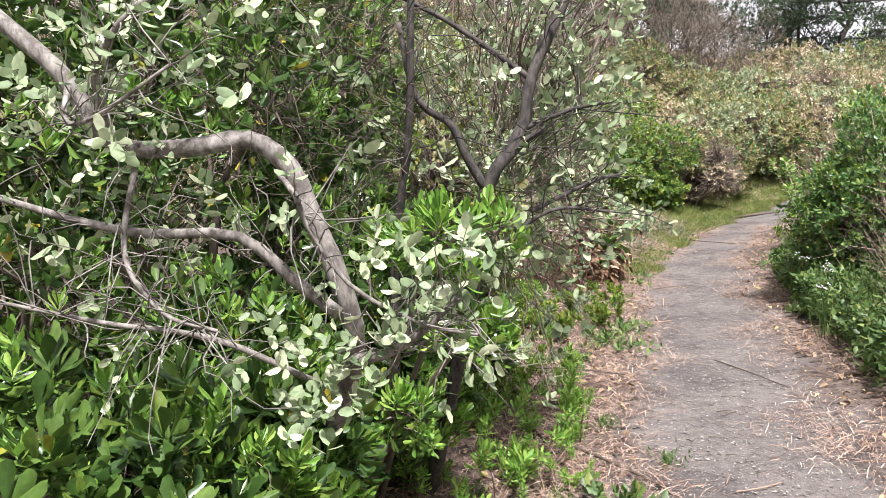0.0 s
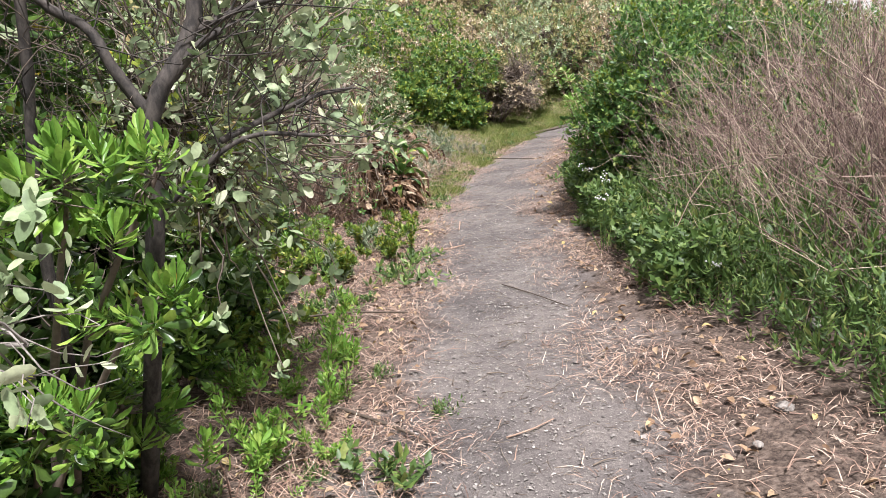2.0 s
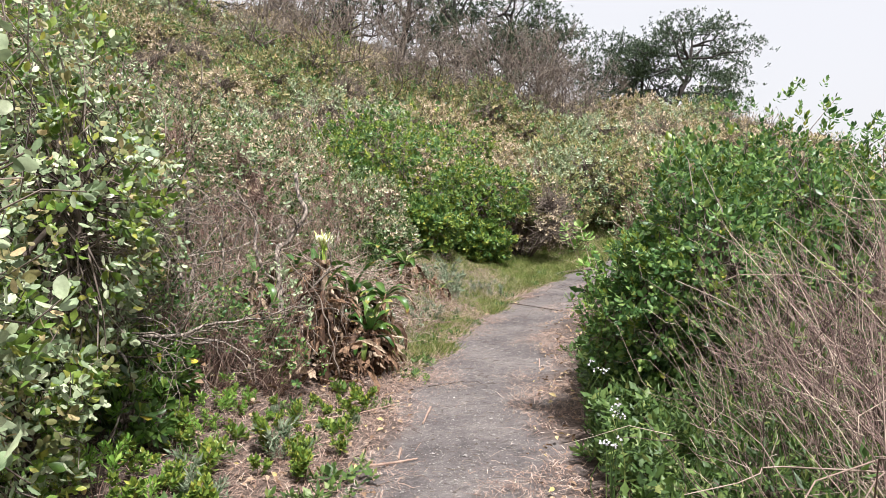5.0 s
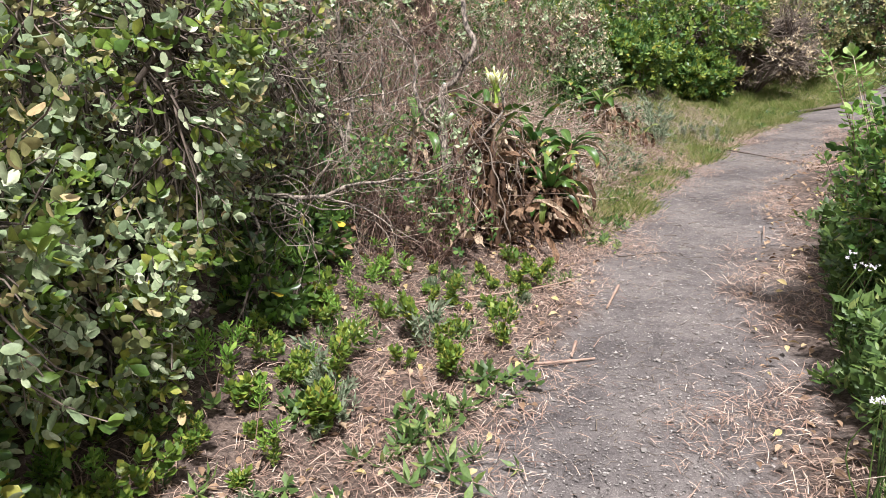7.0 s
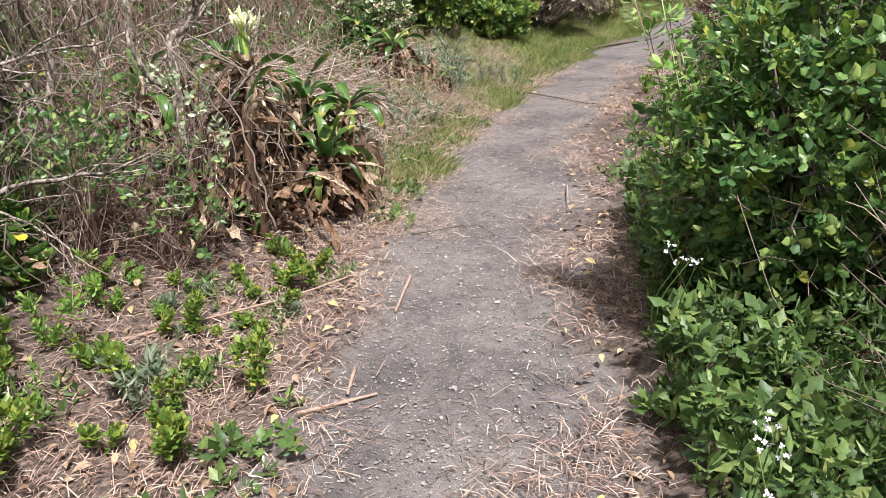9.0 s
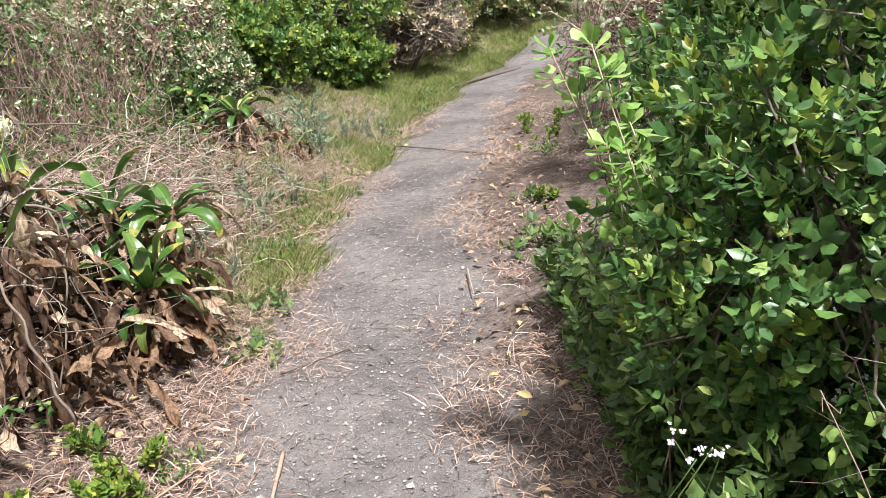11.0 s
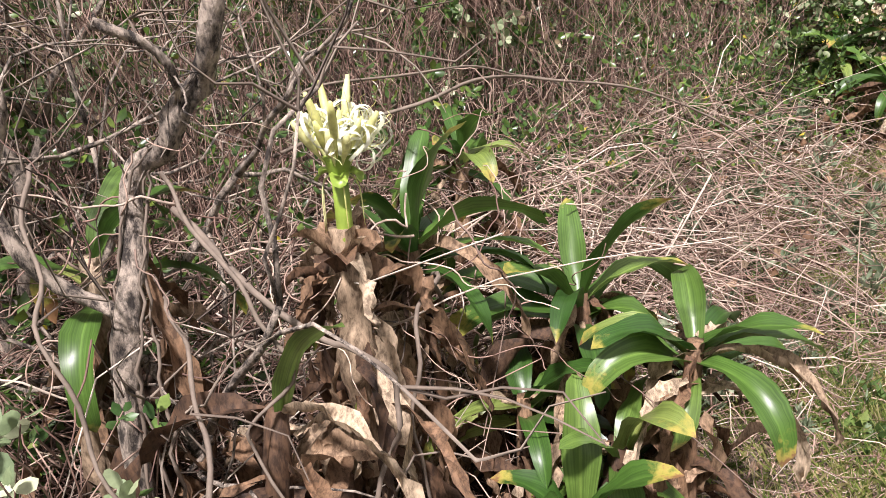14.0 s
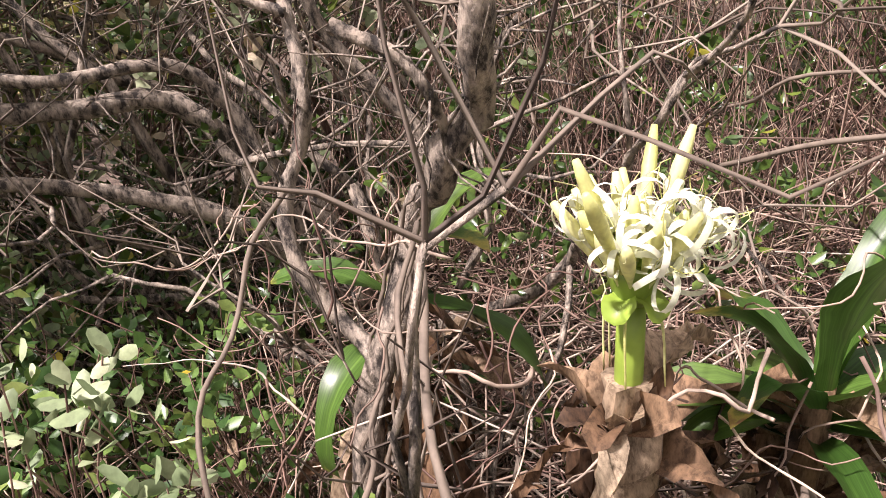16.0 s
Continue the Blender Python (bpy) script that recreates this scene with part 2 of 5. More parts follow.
def ground_mat():
    m, nt, bsdf = start("ground_soil")
    p = world_pos(nt)
    att = nt.nodes.new("ShaderNodeAttribute")
    att.attribute_name = "cover"
    sep = nt.nodes.new("ShaderNodeSeparateColor")
    nt.links.new(att.outputs["Color"], sep.inputs[0])
    fine, mid, wide = tex(nt, "noise", 210, 5, p, 0.8), tex(nt, "noise", 14, 5, p), tex(nt, "noise", 1.7, 4, p)
    sand = ramp(nt, fine, [(0.3, (0.05, 0.044, 0.042)), (0.5, (0.113, 0.101, 0.095)), (0.68, (0.225, 0.205, 0.192))])
    grit = tex(nt, "noise", 55, 4, p, 0.75)
    sand = mixed(nt, 1.0, sand, ramp(nt, grit, [(0.36, (0.86, 0.85, 0.85)), (0.5, (1.0, 1.0, 1.0)), (0.66, (1.15, 1.14, 1.13))]), "MULTIPLY")
    sand = mixed(nt, 1.0, sand, ramp(nt, mid, [(0.32, (0.78, 0.77, 0.78)), (0.62, (1.12, 1.11, 1.10))]), "MULTIPLY")
    sand = mixed(nt, 1.0, sand, ramp(nt, wide, [(0.36, (0.7, 0.69, 0.7)), (0.46, (0.95, 0.94, 0.94)), (0.6, (1.18, 1.16, 1.14))]), "MULTIPLY")
    duff = ramp(nt, grit, [(0.36, (0.035, 0.026, 0.022)), (0.5, (0.095, 0.07, 0.057)), (0.64, (0.165, 0.128, 0.105))])
    duff = mixed(nt, 1.0, duff, ramp(nt, mid, [(0.35, (0.65, 0.64, 0.63)), (0.6, (1.15, 1.13, 1.1))]), "MULTIPLY")
    turf = ramp(nt, grit, [(0.36, (0.045, 0.05, 0.02)), (0.5, (0.11, 0.105, 0.042)), (0.7, (0.23, 0.185, 0.10))])
    edge = nt.nodes.new("ShaderNodeMath")
    edge.operation = "MULTIPLY_ADD"
    nt.links.new(mid, edge.inputs[0])
    edge.inputs[1].default_value = 0.9
    nt.links.new(sep.outputs[0], edge.inputs[2])
    mask = ramp(nt, edge.outputs[0], [(0.55, (0, 0, 0)), (1.0, (1, 1, 1))])
    col = mixed(nt, sep.outputs[1], duff, turf)
    col = mixed(nt, mask, col, sand)
    nt.links.new(col, bsdf.inputs["Base Color"])
    bsdf.inputs["Roughness"].default_value = 0.95
    bsdf.inputs["Specular IOR Level"].default_value = 0.2
    bumped(nt, bsdf, fine, 0.5, 0.004)
    return m


SOIL = ground_mat()

# ---- geometry helpers ----
def mesh_of(name, verts, faces, mat, smooth=True):
    """One mesh from arrays; faces: a list of (n, k) index arrays."""
    verts = np.asarray(verts, np.float32)
    me = bpy.data.meshes.new(name)
    me.vertices.add(len(verts))
    me.vertices.foreach_set("co", verts.ravel())
    faces = [np.asarray(f, np.int32) for f in faces if len(f)]
    loops = np.concatenate([f.ravel() for f in faces])
    sizes = np.concatenate([np.full(len(f), f.shape[1], np.int32) for f in faces])
    me.loops.add(len(loops))
    me.loops.foreach_set("vertex_index", loops)
    me.polygons.add(len(sizes))
    me.polygons.foreach_set("loop_start", np.concatenate([[0], np.cumsum(sizes)[:-1]]).astype(np.int32))
    me.polygons.foreach_set("loop_total", sizes)
    me.polygons.foreach_set("use_smooth", np.full(len(sizes), smooth))
    me.materials.append(mat)
    me.update(calc_edges=True)
    return me


class Heap:
    """Gathers pieces of one mesh."""

    def __init__(self):
        self.v, self.t, self.q, self.n = [], [], [], 0

    def add(self, verts, tris=(), quads=()):
        self.v.append(np.asarray(verts, float).reshape(-1, 3))
        if len(tris):
            self.t.append(np.asarray(tris) + self.n)
        if len(quads):
            self.q.append(np.asarray(quads) + self.n)
        self.n += len(self.v[-1])

    def mesh(self, name, mat):
        faces = []
        if self.t:
            faces.append(np.concatenate(self.t))
        if self.q:
            faces.append(np.concatenate(self.q))
        return mesh_of(name, np.concatenate(self.v), faces, mat)


def part(name, heap, mat, parent=None, label="", kind=""):
    ob = new(name, heap.mesh(name, mat))
    if parent is not None:
        ob.parent = parent
        ob.matrix_parent_inverse = Matrix.Translation(-Vector(parent.location))
    return tagged(ob, label, kind=kind)


def thing(name, at, label, category, group="", kind=""):
    e = new(name)
    e.location = at
    e.empty_display_size = 0.1
    return tagged(e, label, category, group, kind)


def unit(a):
    a = np.asarray(a, float)
    return a / np.maximum(np.linalg.norm(a, axis=-1, keepdims=True), 1e-9)


# leaf outlines: x across, y along, z lift; unit length and width
OVAL = (np.array([(0, 0, 0), (-.38, .3, .07), (0, .3, 0), (.38, .3, .07), (-.5, .62, .06), (0, .62, -.02), (.5, .62, .06), (0, 1, -.10)]),
        [(0, 2, 1), (0, 3, 2), (4, 5, 7), (5, 6, 7)], [(1, 2, 5, 4), (2, 3, 6, 5)])
OBOV = (np.array([(0, 0, 0), (-.2, .3, .04), (0, .3, 0), (.2, .3, .04), (-.5, .7, .07), (0, .68, .0), (.5, .7, .07), (-.3, .93, .02), (0, 1, -.05), (.3, .93, .02)]),
        [(0, 2, 1), (0, 3, 2)], [(1, 2, 5, 4), (2, 3, 6, 5), (4, 5, 8, 7), (5, 6, 9, 8)])
ROUND = (np.array([(0, 0, 0), (-.36, .2, .04), (0, .2, 0), (.36, .2, .04), (-.5, .55, .07), (0, .55, .0), (.5, .55, .07), (-.3, .9, .04), (0, 1, -.03), (.3, .9, .04)]),
         [(0, 2, 1), (0, 3, 2)], [(1, 2, 5, 4), (2, 3, 6, 5), (4, 5, 8, 7), (5, 6, 9, 8)])
LANCE = (np.array([(0, 0, 0), (-.5, .4, .05), (0, .42, -.02), (.5, .4, .05), (0, 1, -.12)]), [(0, 2, 1), (0, 3, 2), (1, 2, 4), (2, 3, 4)], [])
CHIP = (np.array([(0, 0, 0), (-.5, .5, .08), (.5, .5, .08), (0, 1, 0)]), [(0, 2, 1), (1, 2, 3)], [])
BLADE = (np.array([(-.5, 0, 0), (.5, 0, 0), (-.4, .5, .12), (.4, .5, .12), (0, 1, 0)]), [(2, 3, 4)], [(0, 1, 3, 2)])
LOBED = (np.array([(0, 0, 0), (-.3, .18, .03), (-.22, .3, 0), (-.5, .55, .05), (-.33, .68, .02), (0, 1, -.08), (.33, .68, .02), (.5, .55, .05), (.22, .3, 0), (.3, .18, .03), (0, .5, -.04)]),
         [(0, 10, 1), (1, 10, 2), (2, 10, 3), (3, 10, 4), (4, 10, 5), (5, 10, 6), (6, 10, 7), (7, 10, 8), (8, 10, 9), (9, 10, 0)], [])


def leaves(heap, shape, pos, along, up, length, width, curl=1.0):
    """Lays one leaf of that outline at each pos."""
    tv, tt, tq = shape
    n, k = len(pos), len(tv)
    if n == 0:
        return
    along = unit(along)
    side = unit(np.cross(along, up))
    up = np.cross(side, along)
    length, width = np.broadcast_to(length, n), np.broadcast_to(width, n)
    v = (pos[:, None] + tv[None, :, 0, None] * side[:, None] * width[:, None, None] + tv[None, :, 1, None] * along[:, None] * length[:, None, None]
         + tv[None, :, 2, None] * up[:, None] * (length * curl)[:, None, None])
    base = (np.arange(n) * k)[:, None, None]
    heap.add(v, (np.array(tt)[None] + base).reshape(-1, 3) if len(tt) else (), (np.array(tq)[None] + base).reshape(-1, 4) if len(tq) else ())


def tube(heap, pts, radii, sides=5, bumpy=0.0, cap=True):
    pts = np.asarray(pts, float)
    n = len(pts)
    tan = unit(np.gradient(pts, axis=0))
    ref = np.array((0.31, 0.17, 0.93)) if abs(tan[0, 2]) < 0.8 else np.array((0.95, 0.2, 0.1))
    a = unit(np.cross(tan, ref))
    b = np.cross(tan, a)
    ang = np.arange(sides) * 2 * math.pi / sides
    r = np.broadcast_to(radii, n)[:, None]
    if bumpy:
        r = r * (1 + bumpy * rng.normal(size=(n, sides)))
    v = pts[:, None] + (np.cos(ang) * r)[..., None] * a[:, None] + (np.sin(ang) * r)[..., None] * b[:, None]
    i, j = np.meshgrid(np.arange(n - 1), np.arange(sides), indexing="ij")
    j2 = (j + 1) % sides
    q = np.stack([i * sides + j, i * sides + j2, (i + 1) * sides + j2, (i + 1) * sides + j], -1).reshape(-1, 4)
    tris = []
    if cap:
        tris = [(0, k + 1, k) for k in range(1, sides - 1)] + [((n - 1) * sides, (n - 1) * sides + k, (n - 1) * sides + k + 1) for k in range(1, sides - 1)]
    heap.add(v, tris, q)


def stalks(heap, p0, p1, r0, r1, bend=0.15, seg=4, sides=3):
    """Many thin bent stalks at once, from p0 to p1."""
    n = len(p0)
    if n == 0:
        return
    u = np.linspace(0, 1, seg + 1)
    d = p1 - p0
    ln = np.linalg.norm(d, axis=1)[:, None]
    off1, off2 = rng.normal(size=(n, 3)) * ln * bend, rng.normal(size=(n, 3)) * ln * bend * 0.5
    pts = p0[:, None] + d[:, None] * u[None, :, None] + off1[:, None] * (np.sin(math.pi * u) * 0.6)[None, :, None] + off2[:, None] * np.sin(2 * math.pi * u)[None, :, None]
    tan = unit(np.gradient(pts, axis=1))
    a = unit(np.cross(tan, np.array((0.37, 0.21, 0.9)) + 0 * tan))
    b = np.cross(tan, a)
    r = (np.broadcast_to(r0, n)[:, None] * (1 - u) + np.broadcast_to(r1, n)[:, None] * u)[..., None, None]
    ang = np.arange(sides) * 2 * math.pi / sides
    v = pts[:, :, None] + r * (np.cos(ang)[None, None, :, None] * a[:, :, None] + np.sin(ang)[None, None, :, None] * b[:, :, None])
    i, j = np.meshgrid(np.arange(seg), np.arange(sides), indexing="ij")
    j2 = (j + 1) % sides
    q = np.stack([i * sides + j, i * sides + j2, (i + 1) * sides + j2, (i + 1) * sides + j], -1).reshape(-1, 4)
    heap.add(v, (), (q[None] + (np.arange(n) * (seg + 1) * sides)[:, None, None]).reshape(-1, 4))


def spline(pts, n):
    """A smooth line through control points (Catmull-Rom)."""
    p = np.asarray(pts, float)
    p = np.vstack([2 * p[0] - p[1], p, 2 * p[-1] - p[-2]])
    out = []
    for s in np.linspace(0, len(p) - 3 - 1e-6, n):
        i, f = int(s), s - int(s)
        a, b, c, d = p[i:i + 4]
        out.append(0.5 * (2 * b + (c - a) * f + (2 * a - 5 * b + 4 * c - d) * f * f + (3 * b - a - 3 * c + d) * f ** 3))
    return np.array(out)


# ---- the lie of the land ----
PATH_Y = np.array([-30, -4, 0, 3.2, 4.2, 5.3, 6.8, 7.9, 9, 10, 11, 12.3, 14.5, 16.8, 18, 20, 23, 60])
PATH_X = np.array([2.0, .6, .35, .17, .10, 0, -.2, -.28, -.36, -.40, -.38, -.22, .12, .6, 1.0, 2.0, 4.2, 40])


def centre(y):
    return np.interp(y, PATH_Y, PATH_X)


def height(x, y):
    x, y = np.asarray(x, float), np.asarray(y, float)
    c = centre(y)
    z = 0.105 * np.clip(x, -1.0, 1.3)
    d = np.maximum(0, c - 0.6 - x)
    near = np.minimum(d, 3)
    z = z + 0.10 * near + 0.05 * np.minimum(d, 2) ** 2 + np.clip((y - 7.5) / 2, 0, 1) * 0.10 * near
    z = z + np.clip((y - 12) / 8, 0, 1) * (0.25 * np.clip(-1.6 - x, 0, 15) + 0.12 * np.clip(-6 - x, 0, 10))
    e = np.clip(x - c - 0.6, 0, 3)
    z = z + 0.10 * e * np.clip((24 - y) / 4, 0, 1)
    z = z + 0.165 * np.clip(y - 18.5, 0, 24) * np.clip(1.15 - x / 14, 0.3, 1)
    z = z + 0.03 * np.sin(x * 2.3 + 1) * np.sin(y * 1.9) * np.clip((np.abs(x - c) - 0.4), 0, 1)
    return z


def on_ground(x, y, lift=0.0):
    return np.stack([np.asarray(x, float), np.asarray(y, float), height(x, y) + lift], -1)


def build_ground():
    xs = np.unique(np.concatenate([np.linspace(-3000, -60, 10), np.linspace(-60, -6, 40), np.linspace(-6, -2.2, 50), np.linspace(-2.2, 1.8, 110), np.linspace(1.8, 6, 40), np.linspace(6, 60, 40), np.linspace(60, 3000, 10)]))
    ys = np.unique(np.concatenate([np.linspace(-3000, -40, 10), np.linspace(-40, 0, 40), np.linspace(0, 20, 420), np.linspace(20, 60, 70), np.linspace(60, 3000, 12)]))
    gx, gy = np.meshgrid(xs, ys)
    gz = height(gx, gy)
    wob = 0.07 * np.sin(gy * 2.3 + 2 * np.sign(gx - centre(gy))) + 0.06 * np.sin(gy * 5.3 + 1) + 0.05 * np.sin(gx * 9 + gy * 13)
    off = np.abs(gx - centre(gy)) + wob
    dirt = np.clip((0.76 - off) / 0.6, 0, 1)
    gz = gz - 0.025 * np.clip((0.84 - off) / 0.42, 0, 1) + 0.0035 * np.sin(gx * 7.1 + 1.9 * np.sin(gy * 2.3) + gy * 3.7) * np.sin(gy * 4.3 + 2.6 * np.sin(gx * 3.1) - gx * 2.9)
    turf = (0.5 + 0.4 * np.sin(gx * 5 + 2 * np.sin(gy * 2)) * np.sin(gy * 4.1)) * np.clip((gy - 8.6) / 2, 0, 1) * np.clip((off - 0.35) / 0.2, 0, 1) * (gx < centre(gy)) * np.clip((2.3 - off) / 0.8, 0, 1)
    turf = np.maximum(turf, np.clip((gy - 20) / 5, 0, 1) * 0.8)
    turf = np.maximum(turf, np.clip((np.abs(gx) - 8) / 5, 0, 1) * 0.8)
    ny, nx = gx.shape
    i, j = np.meshgrid(np.arange(ny - 1), np.arange(nx - 1), indexing="ij")
    q = np.stack([i * nx + j, i * nx + j + 1, (i + 1) * nx + j + 1, (i + 1) * nx + j], -1).reshape(-1, 4)
    me = mesh_of("ground", np.stack([gx, gy, gz], -1).reshape(-1, 3), [q], SOIL)
    att = me.color_attributes.new("cover", "FLOAT_COLOR", "POINT")
    att.data.foreach_set("color", np.stack([dirt, turf, 0 * dirt, 1 + 0 * dirt], -1).astype(np.float32).ravel())
    tagged(new("ground", me), "sandy grey footpath soil between brown litter and turf", "ground", kind="structure")


build_ground()


# ---- shrubs ----
def shell(lumps, n, thick=(0.72, 1.04), rough=0.12, low=0.05):
    """Places and outward ways of shoots on the outside of a heap of lumps (centre, radii)."""
    area = np.array([r[0] * r[1] + r[1] * r[2] + r[0] * r[2] for _, r in lumps])
    pick = rng.choice(len(lumps), n * 2, p=area / area.sum())
    c, r = np.array([l[0] for l in lumps], float)[pick], np.array([l[1] for l in lumps], float)[pick]
    d = unit(rng.normal(size=(n * 2, 3)))
    u = rng.uniform(*thick, n * 2)[:, None]
    wave = 1 + rough * (np.sin(d[:, :1] * 7 + c[:, :1] * 3) + np.sin(d[:, 1:2] * 9 + c[:, 1:2] * 5) + np.sin(d[:, 2:] * 8))
    p = c + r * d * u * wave
    keep = p[:, 2] > height(p[:, 0], p[:, 1]) + low
    for lc, lr in lumps:
        keep &= (((p - np.array(lc)) / np.array(lr)) ** 2).sum(1) > 0.45
    p, d, r = p[keep][:n], d[keep][:n], r[keep][:n]
    return p, unit(d / r)


def whorls(heap, shape, tip, way, count, length, width, spread=(35, 80), back=0.05, jitter=0.3, curl=1.0):
    """Rosettes of leaves round shoot tips."""
    n = len(tip)
    a = unit(np.cross(way, rng.normal(size=(n, 3))))
    b = np.cross(way, a)
    k = np.arange(count)
    az = k * 2.399 + rng.uniform(0, 6.28, (n, 1)) + rng.normal(size=(n, count)) * jitter
    frac = (k + 0.5) / count
    tilt = np.radians(spread[1] + (spread[0] - spread[1]) * frac)[None] + rng.normal(size=(n, count)) * 0.2
    out = np.cos(az)[..., None] * a[:, None] + np.sin(az)[..., None] * b[:, None]
    along = np.cos(tilt)[..., None] * way[:, None] + np.sin(tilt)[..., None] * out
    up = np.cos(tilt)[..., None] * -out + np.sin(tilt)[..., None] * way[:, None]
    pos = tip[:, None] - way[:, None] * (back * (1 - frac))[None, :, None]
    ln = length * rng.uniform(0.65, 1.15, (n, 1)) * rng.uniform(0.75, 1.1, (n, count))
    leaves(heap, shape, pos.reshape(-1, 3), along.reshape(-1, 3), -up.reshape(-1, 3), ln.ravel(), (ln * width).ravel(), curl)


def shrub(name, label, category, base, lumps, shoots, look_, group="", stems=0.12, twig=TWIG, stem_r=0.006, trunks=5, kind=""):
    """A shrub: stems, then one foliage mesh for each kind of leaf in look_.
    look_: (part name, share of shoots, outline, leaves a shoot, length, width ratio, spread, material, lean upwards)."""
    e = thing(name, base, label, category, group, kind)
    base = np.array(base, float)
    p, w = shell(lumps, shoots)
    wood = Heap()
    for lc, lr in lumps[:trunks]:
        wander = min(0.12, lumps[0][1][0] * 0.22)
        b = base + rng.normal(size=3) * (wander, wander, 0)
        b[2] = height(b[0], b[1]) - 0.05
        m = (b + np.array(lc)) / 2 + rng.normal(size=3) * wander
        top = np.array(lc) + np.array((0, 0, lr[2] * 0.4))
        line = spline([b, m, lc, top], 9)
        tube(wood, line, np.linspace(stem_r * 4, stem_r, 9), 6, 0.08)
    k = int(len(p) * stems)
    idx = rng.choice(len(p), k, replace=k > len(p))
    cs = np.array([l[0] for l in lumps], float)
    near = cs[np.argmin(((p[idx][:, None] - cs[None]) ** 2).sum(-1), 1)]
    stalks(wood, near + rng.normal(size=(k, 3)) * 0.08 * np.linalg.norm(p[idx] - near, axis=1)[:, None], p[idx], stem_r, stem_r * 0.4, 0.16)
    part("branchwork", wood, twig, e)
    i0 = 0
    for pname, share, outline, count, length, width, spread, mat, lift in look_:
        n = int(len(p) * share)
        if share >= 1:
            sel = np.arange(len(p))
        else:
            sel = (np.arange(n) + i0) % len(p)
            i0 += n
        way = unit(w[sel] + np.array((0, 0, lift)) + rng.normal(size=(len(sel), 3)) * 0.35)
        h = Heap()
        whorls(h, outline, p[sel], way, count, length, width, spread)
        part(pname, h, mat, e, kind="stuff")
    return e


def lump(x, y, z, rx, ry, rz):
    return ((x, y, z), (rx, ry, rz))


GLOSSY_LOOK = [("foliage", 0.6, OBOV, 9, 0.1, 0.36, (25, 85), GLOSSY, 0.5), ("new_growth", 0.4, OBOV, 13, 0.065, 0.3, (10, 70), FRESH, 1.2), ("inner_foliage", 0.3, OBOV, 7, 0.085, 0.4, (30, 100), GLOSSY, 0.1)]
SILVER_LOOK = [("foliage", 0.52, ROUND, 5, 0.05, 0.62, (30, 90), SILVER, 0.5), ("inner_foliage", 0.2, ROUND, 5, 0.05, 0.6, (30, 95), OLIVE, 0.2), ("green_foliage", 0.28, OVAL, 6, 0.06, 0.55, (25, 90), BRIGHT, 0.4)]
BUSH_LOOK = [("foliage", 0.82, OVAL, 6, 0.052, 0.55, (25, 85), BUSHY, 0.6), ("new_growth", 0.18, OVAL, 8, 0.048, 0.5, (15, 70), BRIGHT, 1.0)]

# ---- left bank: glossy-leaved hedge with a grey bent branch ----
def ground_at(x, y):
    return (x, y, float(height(x, y)))


def hedge_row(name, label, cells, look_, shoots, group, **kw):
    for x, y, r, h in cells:
        g = float(height(x, y))
        lumps = [lump(x, y, g + h * 0.5, r, r, h * 0.55)]
        for _ in range(4):
            a, s = rng.uniform(0, 6.28), rng.uniform(0.45, 0.7)
            lumps.append(lump(x + math.cos(a) * r * 0.6, y + math.sin(a) * r * 0.6, g + h * rng.uniform(0.3, 0.75), r * s, r * s, h * 0.4 * s + 0.1))
        shrub(name, label, "shrub", (x, y, g), lumps, shoots, look_, group, **kw)


hedge_row("glossy_shrub", "low evergreen shrub with glossy dark leaves and pale fresh shoots", [(-1.5, 2.25, .36, .7), (-1.45, 3.0, .3, .5), (-1.5, 1.5, .45, .85), (-1.52, 3.7, .33, .5), (-1.02, 1.5, .26, .75), (-1.6, 2.3, .4, .9), (-1.55, 4.2, .35, .6), (-1.14, 1.95, .22, .66), (-1.34, 2.75, .22, 1.1)], GLOSSY_LOOK, 260, "glossy hedge", stem_r=.0035)
shrub("glossy_shrub", "open evergreen shrub with whorls of fresh bright leaves", "shrub", ground_at(-1.2, 2.6), [lump(-.86, 2.44, 1.14, .2, .15, .12), lump(-.66, 2.5, 1.14, .12, .12, .1), lump(-.76, 2.48, .8, .17, .14, .07), lump(-.95, 2.3, .55, .14, .14, .08), lump(-1.02, 2.7, .4, .14, .2, .1)],
      125, [("new_growth", .75, OBOV, 15, .075, .27, (5, 85), FRESH, 1.4), ("foliage", .25, OBOV, 9, .09, .34, (40, 95), GLOSSY, .6)], "glossy hedge", stem_r=.004, stems=.5)
hedge_row("glossy_shrub", "tall evergreen shrub with dark glossy leaves behind grey branches", [(-2.2, 2.9, .55, 2.0), (-2.4, 3.9, .6, 2.3), (-2.5, 1.8, .6, 1.9), (-3.2, 2.6, .8, 2.8), (-3.0, 4.8, .8, 2.4), (-3.6, 3.8, .8, 3.0), (-1.75, 3.5, .4, 1.1)], GLOSSY_LOOK, 520, "glossy hedge", twig=TWIG, stems=.35)
hedge_row("silver_shrub", "shrub with round silvery grey-green leaves beside the path", [(-1.75, 4.5, .5, 1.9), (-2.1, 5.4, .6, 2.05), (-2.6, 6.3, .65, 2.2), (-1.85, 5.1, .4, 1.0)], SILVER_LOOK, 1200, "silvery shrubs", stems=.35)
hedge_row("glossy_shrub", "small evergreen shrub with glossy leaves at the path's edge", [(-1.9, 6.1, .2, .4), (-2.15, 6.75, .2, .4)], GLOSSY_LOOK, 60, "glossy hedge", stem_r=.003)
